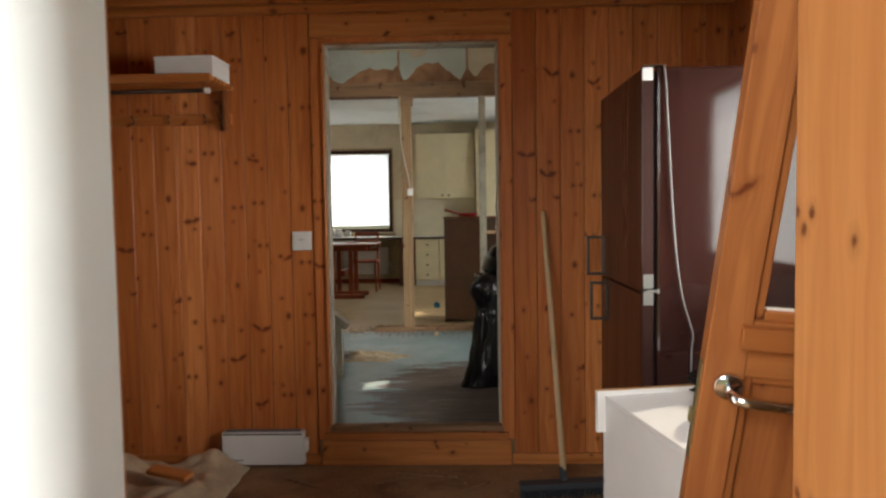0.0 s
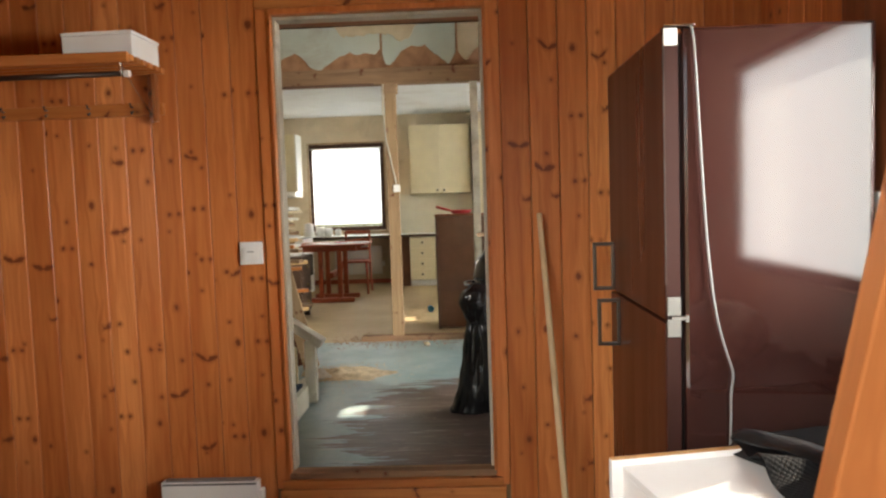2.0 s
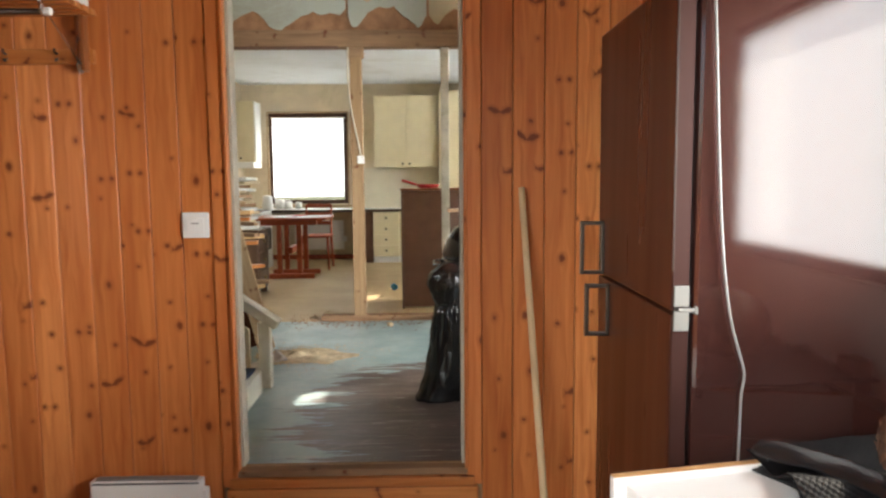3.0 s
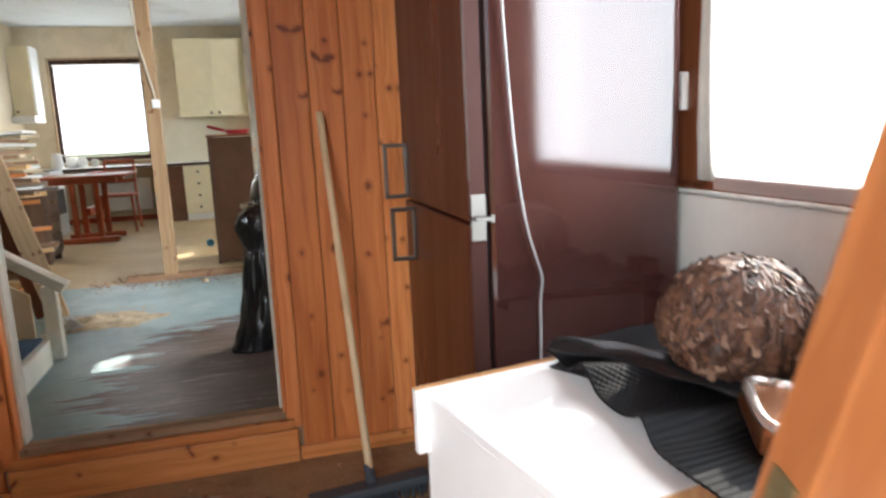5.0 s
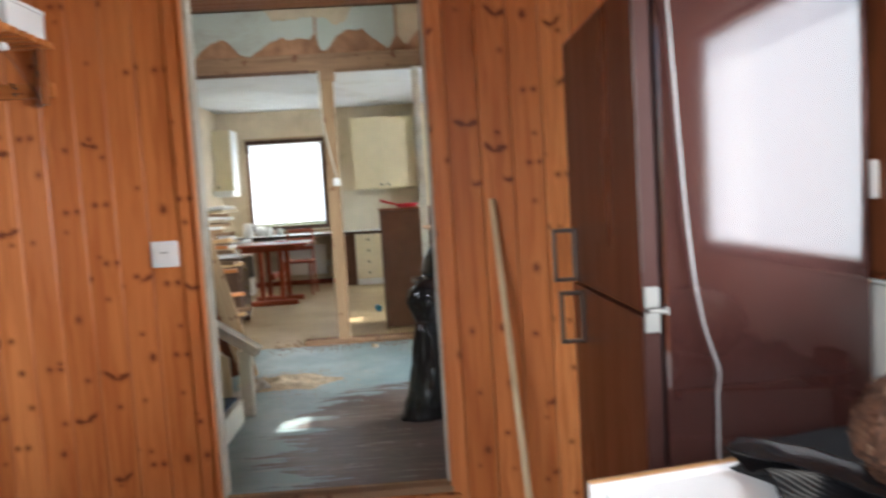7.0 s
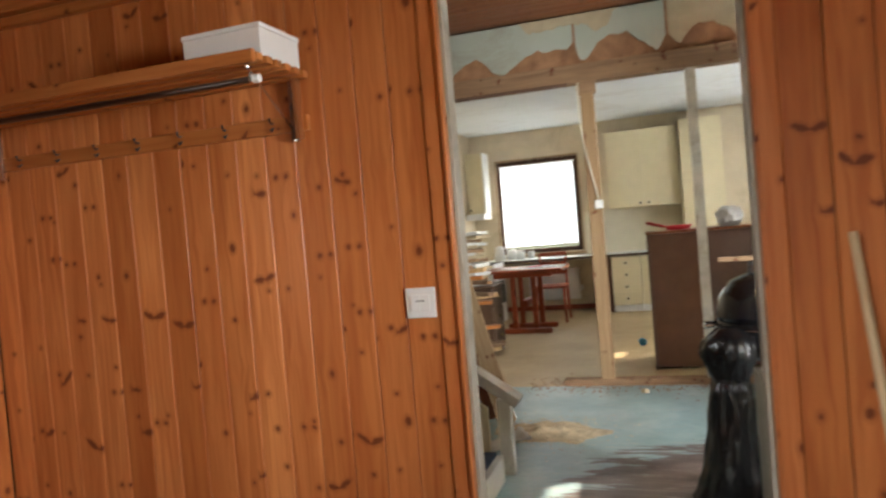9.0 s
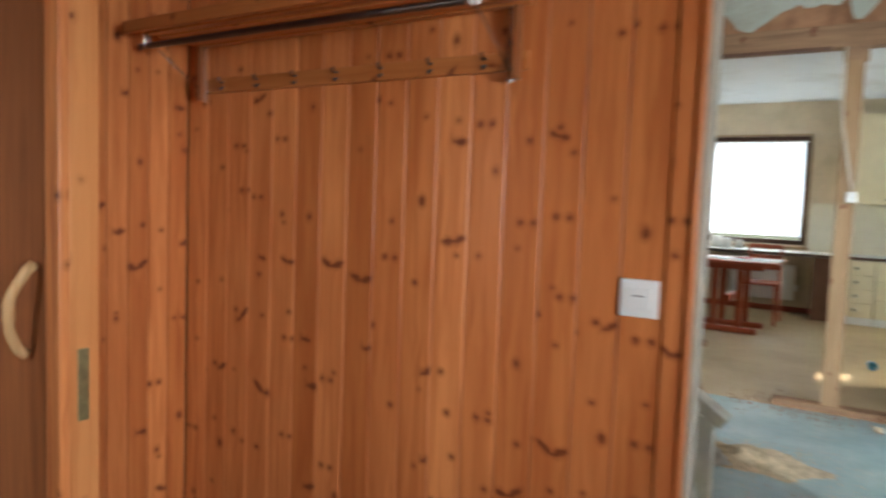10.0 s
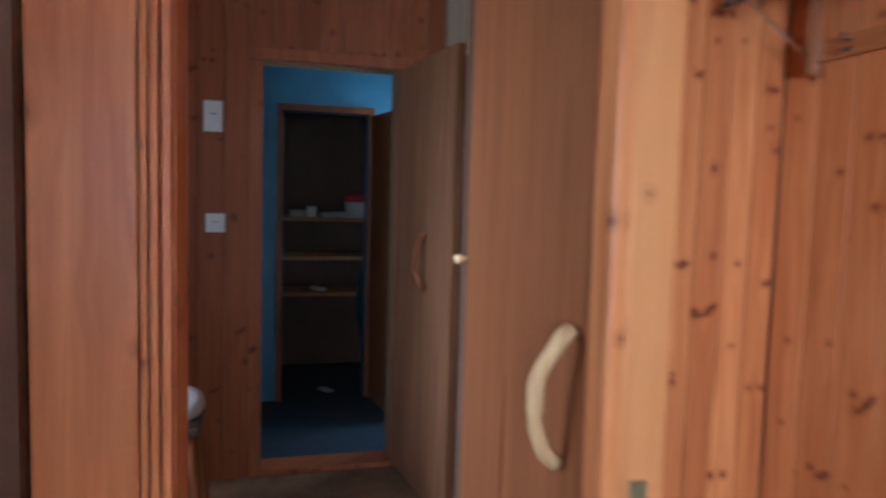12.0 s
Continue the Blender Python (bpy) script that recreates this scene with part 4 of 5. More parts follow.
for i in range(420):
    x, y = rnd.uniform(-0.205, 0.195), rnd.uniform(-0.03, 0.03)
    c, s = math.cos(radians(7)), math.sin(radians(7))
    px, py = x * c - y * s, x * s + y * c
    qx, qy = px + rnd.uniform(-0.012, 0.012), py + rnd.uniform(-0.03, 0.03) * 1.2
    bmesh.ops.create_cone(br, segments=3, radius1=0.0022, radius2=0.0022, depth=0.046, matrix=Matrix.Translation(((px + qx) / 2, (py + qy) / 2, 0.0235)) @ Vector((px - qx, py - qy, 0.046)).to_track_quat("Z", "Y").to_matrix().to_4x4())
part("bristles", br, BRISTLE, broom)
so = B()
rod(so, (0.0, 0.012, 0.066), (-0.006, 0.034, 0.125), 0.019, 0.016, 14)
part("socket", so, BRISTLE, broom)

# panel heater
heater = thing("panel_heater", (-0.80, 3.215, 0.0), "low white electric panel heater on the wall", "heater")
part("body", box(B(), -0.213, 0.213, -0.062, -0.015, 0.018, 0.190, 0.006), WHITE_PLASTIC, heater)
part("top_grille", box(B(), -0.195, 0.195, -0.058, -0.022, 0.1905, 0.196, 0.001), plain("grey_grille", (0.20, 0.20, 0.20), 0.5), heater, "dark slotted grille")
# No real slot: its shadow is a dark strip on the front.
part("front_slot", box(B(), -0.205, 0.205, -0.0632, -0.0618, 0.176, 0.184), plain("slot_shadow_grey", (0.10, 0.10, 0.10), 0.6), heater, "dark strip painted as the slot's shadow along the top")
part("bracket", box(B(), -0.15, 0.15, -0.0145, 0.0, 0.04, 0.17), WHITE_PLASTIC, heater)
part("thermostat", box(B(), 0.2135, 0.232, -0.060, -0.02, 0.085, 0.15, 0.003), WHITE_PLASTIC, heater)
part("label", box(B(), -0.165, -0.105, -0.0630, -0.0618, 0.040, 0.048), plain("grey_print", (0.35, 0.35, 0.35), 0.6), heater)
part("cable", tube(B(), [(-0.21, -0.03, 0.03), (-0.26, -0.05, 0.012), (-0.34, -0.06, 0.008), (-0.42, -0.02, 0.03)], 0.005), RUBBER, heater)


def switch(name, m, w, h, rockers, label):
    t = thing(name, m, label, "light switch")
    part("plate", box(B(), -w / 2, w / 2, -0.012, 0, -h / 2, h / 2, 0.004), WHITE_PLASTIC, t)
    n = max(1, rockers)
    for i in range(n):
        a = -0.33 * w + 0.66 * w * i / n
        part("rocker", box(B(), a + 0.001, a + 0.66 * w / n - 0.001, -0.018, -0.0125, -0.27 * h, 0.27 * h, 0.002), WHITE_PLASTIC, t)
    if rockers:
        part("mark", box(B(), -0.15 * w, 0.15 * w, -0.0193, -0.0181, 0.05 * h, 0.09 * h), plain("grey_mark", (0.25, 0.24, 0.23), 0.6), t)
    return t


switch("light_switch", pose(-0.582, 3.2195, 1.174), 0.100, 0.098, 2, "square white double light switch on pine boards")
switch("thermostat_box", pose(-4.249, 1.635, 1.755, 0, 0, 90), 0.085, 0.145, 1, "tall white thermostat on the hall end pine wall")
switch("light_switch", pose(-4.249, 1.645, 1.255, 0, 0, 90), 0.088, 0.090, 1, "square white light switch on the hall end pine wall")

# hat shelf
shelf = thing("hat_shelf", (0, 3.2195, 0), "pine hat shelf with a chrome rail and a hook board", "hat shelf")
X0, X1 = -2.30, -0.925
for i in range(6):
    y = -0.325 + i * 0.055
    part("slat", box(B(), X0 + 0.01, X1 + 0.015, y, y + 0.034, 1.945, 1.968, 0.004), PINE_X, shelf)
part("front_rail", box(B(), X0 + 0.01, X1 + 0.015, -0.350, -0.331, 1.932, 1.972, 0.004), PINE_X, shelf)
part("hook_board", box(B(), X0, X1, -0.022, -0.0005, 1.775, 1.828, 0.005), PINE_X, shelf)
part("coat_rail", rod(B(), (X0 - 0.015, -0.265, 1.905), (X1 - 0.04, -0.265, 1.905), 0.0105, seg=16), DARK_CHROME, shelf, "dull chrome coat rail")
part("rail_cap", rod(B(), (X1 - 0.039, -0.265, 1.905), (X1 - 0.018, -0.265, 1.905), 0.0135, seg=16), WHITE_PLASTIC, shelf)
for x in (X0 + 0.03, X1 - 0.045):
    br = B()
    box(br, x - 0.010, x + 0.010, -0.0235, -0.0225, 1.74, 1.944)
    box(br, x - 0.012, x + 0.012, -0.034, -0.0240, 1.745, 1.944, 0.002)
    tube(br, [(x, -0.03, 1.77), (x, -0.12, 1.83), (x, -0.22, 1.895), (x, -0.262, 1.925), (x, -0.30, 1.943)], 0.004, 6)
    tube(br, [(x, -0.262, 1.892), (x, -0.278, 1.90), (x, -0.278, 1.93), (x, -0.27, 1.944)], 0.004, 6)
    part("bracket", br, CHROME, shelf, "chrome wire bracket")
for i in range(7):
    x = X0 + 0.13 + i * (X1 - X0 - 0.26) / 6
    h = B()
    tube(h, [(x, -0.0225, 1.812), (x, -0.034, 1.809), (x, -0.042, 1.813), (x, -0.045, 1.822)], 0.0035, 7)
    bmesh.ops.create_uvsphere(h, u_segments=8, v_segments=6, radius=0.005, matrix=Matrix.Translation((x, -0.045, 1.823)))
    tube(h, [(x, -0.0225, 1.795), (x, -0.035, 1.783), (x, -0.042, 1.79)], 0.004, 7)
    part("hook", h, BLACK_METAL, shelf, "dark metal coat hook")
for x in (X0 + 0.03, X1 - 0.022):
    part("upright", box(B(), x - 0.008, x + 0.008, -0.058, -0.0235, 1.745, 1.944, 0.003), VENEER, shelf, "dark wooden upright")
wb = thing("white_box", pose(-1.058, 3.055, 1.9685, 0, 0, -2), "white cardboard box lying on the hat shelf", "box")
part("tray", box(B(), -0.14, 0.14, -0.11, 0.11, 0.0, 0.085, 0.003), WHITE, wb)
part("lid", box(B(), -0.143, 0.143, -0.113, 0.113, 0.0855, 0.100, 0.003), WHITE, wb)

# sacking and scraps on the floor in the coat corner
def sack(u, v):
    x, y = -2.15 + 1.28 * u, 3.15 - 0.75 * v
    h = 0.05 + 0.24 * max(0, noise.noise(Vector((u * 4.2, v * 2.6, 3.0)))) + 0.06 * abs(noise.noise(Vector((u * 11, v * 6, 1))))
    e = min(u, 1 - u, v, 1 - v) * 9
    return (x + 0.03 * noise.noise(Vector((v * 5, 1, u * 3))), y + 0.05 * noise.noise(Vector((u * 5, 2, 0))), 0.006 + h * min(1, e))


solid("sacking", sheet(B(), sack, 80, 50, 0.003), CLOTH, "heap of rumpled beige sacking on the floor", "cloth")
solid("wood_scrap", box(B(), -0.10, 0.10, -0.035, 0.035, 0, 0.022, 0.004), PINE_X, "short pine board scrap lying on sacking", "wood scrap", pose(-1.10, 2.72, 0.135, 4, 6, -12))
solid("wood_scrap", box(B(), -0.42, 0.42, -0.022, 0.022, 0, 0.02, 0.003), REDWOOD, "dark red trim strip lying on the floor", "wood scrap", pose(-1.28, 2.42, 0.03, 0, 2, -14))
rnd = random.Random(11)
crumbs = B()
for i in range(260):
    x, y = rnd.uniform(-2.2, 1.1), 3.17 - abs(rnd.gauss(0, 0.35))
    if y < 2.2:
        continue
    s = rnd.uniform(0.0015, 0.007)
    box(crumbs, -s, s, -s * rnd.uniform(0.3, 1), s * 0.8, -s * 0.3, s * 0.4, 0, m=pose(x, y, s * 0.3, rnd.uniform(-20, 20), rnd.uniform(-20, 20), rnd.uniform(0, 180)))
solid("floor_debris", crumbs, FIBREBOARD, "scattered chips and crumbs on the floor", "debris", kind="stuff")
for i, (x, y, a, l) in enumerate(((-0.1, 2.98, 25, 0.10), (0.05, 3.05, -12, 0.16), (-0.35, 3.03, 8, 0.13), (0.3, 2.9, 40, 0.09), (-0.55, 2.95, -30, 0.11))):
    solid("splinter", box(B(), -l, l, -0.006, 0.006, 0, 0.006, 0.002), STUD_X, "thin broken wood splinter on the floor", "splinter", pose(x, y, 0.002, 0, 0, a), "splinters on the floor")


def panel_door(w, h):
    """Half-glazed pine door: local x across, z up, its face to -y; foot at the lock edge."""
    t = thing("pine_door", pose(0, 0, 0), "unhung half-glazed pine door leaning beside the front doorway", "door")
    T = 0.042
    for x0 in (0.0, w - 0.072):
        part("stile", box(B(), x0, x0 + 0.072, 0, T, 0, h, 0.003), PINE_RAW, t)
    for z0, z1 in ((0.0, 0.19), (1.055, 1.165), (h - 0.12, h)):
        part("rail", box(B(), 0.0725, w - 0.0725, 0.001, T - 0.001, z0, z1, 0.002), PINE_RAW_X, t)
    part("panel", box(B(), 0.066, w - 0.066, 0.022, 0.030, 0.18, 1.065), PINE_RAW, t)
    for (z0, z1) in ((0.19, 1.055), (1.165, h - 0.12)):
        for (a, b, c, d) in ((0.072, 0.090, z0, z1), (w - 0.090, w - 0.072, z0, z1)):
            part("moulding", box(B(), a, b, 0.010, 0.022, c, d, 0.004), PINE_RAW, t)
        for (c, d) in ((z0, z0 + 0.018), (z1 - 0.018, z1)):
            part("moulding", box(B(), 0.0905, w - 0.0905, 0.010, 0.022, c, d, 0.004), PINE_RAW_X, t)
    p = part("pane", box(B(), 0.076, w - 0.076, 0.019, 0.023, 1.160, h - 0.115), GLASS, t)
    p.visible_shadow = False
    part("glazing_bead", box(B(), 0.0905, w - 0.0905, 0.024, 0.034, 1.166, 1.183, 0.003), WHITE, t, "white glazing bead")
    part("weather_bar", box(B(), 0.052, w - 0.052, -0.020, 0.0005, 1.118, 1.160, 0.003), PINE_RAW_X, t, "pine weather bar with cut ends")
    part("lock_plate", box(B(), -0.0025, 0.001, 0.009, 0.031, 0.86, 1.07, 0.001), BRASS, t, "tarnished brass lock plate")
    la = part("latch", box(B(), -0.010, -0.0026, 0.014, 0.026, 0.94, 0.97, 0.002), BRASS, t)
    rose = part("rose", lathe(B(), [(0.0, 0.010), (0.024, 0.010), (0.026, 0.006), (0.026, 0.0), (0.0, 0.0)], 28, pose(0.046, 0, 1.035, 90, 0, 0)), CHROME, t)
    lv = B()
    tube(lv, [(0.046, -0.008, 1.035), (0.046, -0.038, 1.035), (0.052, -0.050, 1.035), (0.068, -0.055, 1.034), (0.108, -0.054, 1.031), (0.163, -0.050, 1.027)], 0.0095, 12, [0.010, 0.010, 0.0105, 0.0105, 0.010, 0.009])
    part("lever", lv, CHROME, rose, "chrome lever handle")
    return t


leaf = panel_door(0.80, 2.02)
# the leaf's foot stands back in the room, its head leans to the front wall
leaf.matrix_world = Matrix.Translation((0.654, 1.240, 0.0)) @ pose(0, 0, 0, 0, 4.13, 0) @ pose(0, 0, 0, 0, 0, -7.5) @ pose(0, 0, 0, 16.9, 0, 0)

# white front door, opened inwards
fd = thing("front_door", pose(-0.572, 0.50, 0.02, 0, 0, 78), "plain white painted front door standing open", "door", kind="structure")
part("leaf", box(B(), 0.0, 0.56, 0.0, 0.042, 0.0, 2.06, 0.003), WHITE_DOOR, fd)
part("edge", box(B(), 0.5605, 0.565, 0.001, 0.041, 0.0, 2.06, 0.001), PINE_RAW, fd, "bare pine door edge")
solid("yellow_board", box(B(), 0, 0.06, 0, 0.012, 0, 0.98, 0.002), YELLOW, "narrow yellow board standing by the jamb", "board", pose(0.735, 0.655, 0.0, -3, 9, 0))

# ---- hall and closet ----
closet = thing("closet", (0, 0, 0), "dark veneered built-in closet with a branch handle", "closet")
part("side_panel", box(B(), -2.285, -2.272, 2.330, 2.755, 0.0, 2.42), VENEER, closet)
part("plinth", box(B(), -2.27, -1.668, 2.31, 2.3145, 0, 0.07), DARK_BOARD, closet)
cd = part("door", box(B(), -2.272, -1.664, 2.290, 2.3125, 0.075, 2.415, 0.003), VENEER, closet)
hb = B()
hp = []
for k in range(15):
    u = k / 14
    hp.append((-1.708 + 0.012 * noise.noise(Vector((u * 4, 0, 0))) - 0.040 * u, 2.280 - 0.045 * math.sin(math.pi * u) ** 0.6, 1.226 - 0.218 * u))
tube(hb, hp, 0.016, 12, [0.0125 + 0.004 * noise.noise(Vector((k * 0.6, 3, 0))) for k in range(15)])
part("branch_handle", hb, HORN, cd, "pale curved branch handle")
bk = lathe(B(), [(0.0, 0.0), (0.006, 0.0), (0.006, 0.010), (0.011, 0.017), (0.012, 0.025), (0.007, 0.030), (0.0, 0.031)], 18, pose(-2.262, 2.289, 1.275, 90, 0, 0))
part("knob", bk, HORN, cd, "small turned wooden knob")

hall_door = thing("hall_door", pose(-4.230, 2.512, 0.0, 0, 0, 7), "dark veneered inner door standing open", "door", kind="structure")
lf = part("leaf", box(B(), 0, 0.735, 0.0, 0.040, 0.035, 2.025, 0.003), wood("door_veneer", (0.38, 0.165, 0.076), (0.22, 0.088, 0.040), knots=0.0, rough=0.36), hall_door)
hb = B()
tube(hb, [(0.44 + 0.012 * math.sin(k), -0.004 - 0.05 * math.sin(math.pi * k / 12) ** 0.7, 0.99 + 0.25 * k / 12) for k in range(13)], 0.014, 10)
part("branch_handle", hb, VENEER, lf, "curved branch handle")

# things by the hall's left side, half hidden
stool = thing("stool", (-3.35, 1.53, 0.0), "dark wooden stool with splayed legs", "stool")
part("seat", box(B(), -0.15, 0.15, -0.14, 0.12, 0.575, 0.610, 0.008), DARKWOOD, stool)
for sx in (-1, 1):
    for sy in (-1, 1):
        part("leg", rod(B(), (0.11 * sx, 0.09 * sy, 0.575), (0.16 * sx, 0.15 * sy, 0.0), 0.017, 0.014), VENEER, stool)
solid("white_ball", blob(B(), (0, 0, 0), (0.062, 0.062, 0.060), 4, 0.02, 2), WHITE_PLASTIC, "round white ball-shaped lamp shade on a stool", "lamp shade", (-3.30, 1.60, 0.668))

# store with shelves
store = thing("shelf_unit", (0, 0, 0), "plain wooden shelves in a dark store", "shelves")
for z in (0.625, 0.90, 1.195):
    part("shelf", box(B(), -6.45, -6.08, 1.805, 2.755, z, z + 0.028, 0.003), CHIPBOARD, store)
for y in (1.805, 2.735):
    part("upright", box(B(), -6.47, -6.07, y - 0.003, y + 0.018, 0.0, 1.36), DARK_BOARD, store)
for i, (y, w, h, mt) in enumerate(((2.14, 0.10, 0.05, PAPER), (2.24, 0.07, 0.08, WHITE), (2.36, 0.09, 0.035, PAPER), (2.45, 0.06, 0.04, WHITE), (2.30, 0.06, 0.03, PAPER))):
    solid("packet", box(B(), -0.08, 0.08, -w / 2, w / 2, 0, h, 0.006), mt, "pale paper packet on the store shelf", "packet", pose(-6.2, y, 1.2235 if i < 4 else 0.6535, 0, 0, 9 * i - 12), "packets on the shelf")
tub = thing("plastic_tub", (-6.18, 2.585, 1.2235), "white plastic tub with a red lid on the store shelf", "tub")
part("pot", lathe(B(), [(0.0, 0.0), (0.075, 0.0), (0.088, 0.12), (0.0, 0.12)], 24), WHITE_PLASTIC, tub)
part("lid", lathe(B(), [(0.0, 0.1205), (0.090, 0.1205), (0.085, 0.165), (0.05, 0.18), (0.0, 0.182)], 24), RED_PLASTIC, tub)
solid("green_sack", blob(B(), (0, 0, 0), (0.12, 0.10, 0.30), 3, 0.25, 2.5, 4), plain("dark_green_cloth", (0.02, 0.07, 0.07), 0.9), "dark green sack hanging in the store", "sack", (-5.92, 2.66, 0.62))
store_door = thing("store_door", pose(-5.49, 2.575, 0, 0, 0, 8), "brown store door standing open", "door", kind="structure")
part("leaf", box(B(), 0.0, 0.60, 0.0, 0.035, 0.02, 1.93, 0.003), VENEER, store_door)
solid("paper_scrap", box(B(), -0.06, 0.06, -0.03, 0.03, 0, 0.012, 0.003), PAPER, "crumpled paper scrap on dark carpet", "paper", pose(-5.7, 2.32, 0.001, 0, 0, 30))
# lock plate on the hall jamb
solid("strike_plate", box(B(), -1.606, -1.6035, 2.325, 2.351, 0.865, 1.035, 0.0008), BRASS, "tarnished brass strike plate on the jamb", "plate")

# ---- the middle room ----


def rubbish_bag():
    t = thing("rubbish_bag", (0.400, 4.27, FZ), "full black plastic rubbish sack with a gathered top", "rubbish bag")
    bm = B()
    n, k = 64, 44
    rings = []
    for j in range(k + 1):
        u = j / k
        z = 0.74 * u
        body = 0.112 - 0.030 * min(1, u / 0.62)
        crown = 0.026 * math.exp(-((u - 0.86) / 0.10) ** 2)
        neck = 0.014 * math.exp(-((u - 0.70) / 0.035) ** 2)
        r = (body + crown - neck) * (0.85 + 0.15 * min(1, u * 9)) * (1 - 0.55 * max(0, u - 0.94) / 0.06)
        ring = []
        for i in range(n):
            a = 2 * math.pi * i / n
            crease = 0.20 * noise.noise(Vector((math.cos(a) * 2.6, math.sin(a) * 2.6, z * 3.2))) + (0.12 + 0.22 * max(0, u - 0.6)) * noise.noise(Vector((math.cos(a) * 5, math.sin(a) * 5, z * 26))) * (1 if u > 0.6 else 0.3) + 0.14 * noise.noise(Vector((math.cos(a) * 8, math.sin(a) * 8, z * 7 + 4)))
            rr = r * (1 + crease) + (0.095 * max(0, math.cos(a + 3.0)) ** 2 * (1 - u) ** 6)
            ring.append(bm.verts.new((rr * math.cos(a) + 0.01 * u, rr * math.sin(a), z)))
        rings.append(ring)
    for a, b in zip(rings, rings[1:]):
        for i in range(n):
            f = bm.faces.new((a[i], a[(i + 1) % n], b[(i + 1) % n], b[i]))
            f.smooth = True
    bm.faces.new(rings[0][::-1])
    bm.faces.new(rings[-1])
    part("sack", bm, BAG, t)
    part("tie", lathe(B(), [(0.060, -0.008), (0.068, -0.004), (0.068, 0.004), (0.060, 0.008)], 24, Matrix.Translation((0.007, 0, 0.518))), RUBBER, t, "black neck tie")
    return t


rubbish_bag()
grill = thing("kettle_grill", (0.590, 4.52, FZ), "black enamelled kettle barbecue with a domed lid on thin legs", "barbecue")
part("bowl", lathe(B(), [(0.0, 0.55), (0.08, 0.555), (0.15, 0.60), (0.195, 0.68), (0.205, 0.74), (0.195, 0.742), (0.0, 0.742)], 40), ENAMEL, grill)
lid = part("lid", lathe(B(), [(0.0, 0.745), (0.212, 0.745), (0.214, 0.765), (0.195, 0.84), (0.14, 0.915), (0.07, 0.945), (0.0, 0.952)], 40), ENAMEL, grill)
hh = B()
tube(hh, [(-0.05, 0, 0.945), (-0.05, 0, 0.99), (0.05, 0, 0.99), (0.05, 0, 0.945)], 0.010, 8)
part("lid_handle", hh, BLACK_METAL, lid)
for x, s in ((-0.20, -1), (0.20, 1)):
    sh = B()
    tube(sh, [(x, -0.05, 0.72), (x + 0.06 * s, -0.05, 0.715), (x + 0.06 * s, 0.05, 0.715), (x, 0.05, 0.72)], 0.010, 8)
    part("side_handle", sh, CHROME, grill, "chrome side handle")
part("band", lathe(B(), [(0.207, 0.70), (0.211, 0.70), (0.211, 0.712), (0.207, 0.712)], 40), CHROME, grill)
for a in (200, 320, 80):
    c, s = math.cos(radians(a)), math.sin(radians(a))
    lg = part("leg", rod(B(), (0.13 * c, 0.13 * s, 0.60), (0.235 * c, 0.235 * s, 0.015), 0.010), plain("pale_metal_leg", (0.6, 0.6, 0.58), 0.35, 0.8), grill)
    part("foot", lathe(B(), [(0.0, 0.0), (0.014, 0.0), (0.014, 0.024), (0.0, 0.024)], 12, pose(0.237 * c, 0.237 * s, 0)), RUBBER, lg)
gc = thing("grey_cabinet", (0.475, 3.40, FZ), "pale grey-green cabinet side beside the doorway", "cabinet")
part("side_panel", box(B(), 0.0, 0.02, 0.0, 0.62, 0.0, 0.62, 0.002), plain("grey_green_board", (0.42, 0.43, 0.36), 0.6), gc)
part("body", box(B(), 0.021, 0.55, 0.0, 0.62, 0.0, 0.62, 0.002), WHITE, gc)

# foot of the staircase
stair = thing("staircase_foot", (-0.66, 3.95, FZ), "white painted stair foot with blue carpeted steps", "stairs")
NAVY = plain("blue_stair_carpet", (0.035, 0.065, 0.12), 0.95, vary=0.3, scale=30, bump=0.4)
STAIRWHITE = plain("worn_white_stair_paint", (0.78, 0.78, 0.70), 0.5, dirt=(0.40, 0.36, 0.25))
part("newel_post", box(B(), -0.020, 0.046, 0.520, 0.586, 0.0, 0.385, 0.004), STAIRWHITE, stair)
part("handrail", box(B(), -1.15, 0.06, -0.055, 0.055, -0.026, 0.026, 0.006, m=pose(0.04, 0.555, 0.40) @ pose(0, 0, 0, 0, 34, 0)), STAIRWHITE, stair)
part("stringer", box(B(), -0.02, 0.015, -0.55, 0.44, 0.0, 0.13, 0.004), STAIRWHITE, stair)
for i in range(4):
    x = -0.03 - 0.24 * i
    part("riser", box(B(), x - 0.24, x, -0.52, 0.44, 0.0, 0.14 * (i + 1) - 0.02, 0.003), STAIRWHITE, stair)
    part("tread", box(B(), x - 0.24, x + 0.012, -0.52, 0.44, 0.14 * (i + 1) - 0.0195, 0.14 * (i + 1) + 0.006, 0.005), NAVY, stair, "blue carpeted tread")
side = B()
edge = [(-0.05, 0.0), (-0.05, 0.36), (-0.95, 0.36 + 0.90 * math.tan(radians(34))), (-0.95, 0.0)]
front = [side.verts.new((x, 0.445, z)) for x, z in edge]
rear = [side.verts.new((x, 0.465, z)) for x, z in edge]
side.faces.new(front)
side.faces.new(rear[::-1])
for i in range(4):
    side.faces.new((front[i], rear[i], rear[(i + 1) % 4], front[(i + 1) % 4]))
part("side_panel", side, CREAM, stair, "cream side panel under the handrail")

solid("leaning_plank", box(B(), 0, 0.12, 0, 0.022, 0, 1.05, 0.003), STUD, "bare plank leaning beside the stairs", "plank", pose(-0.90, 5.34, FZ, -4, -15, 0))
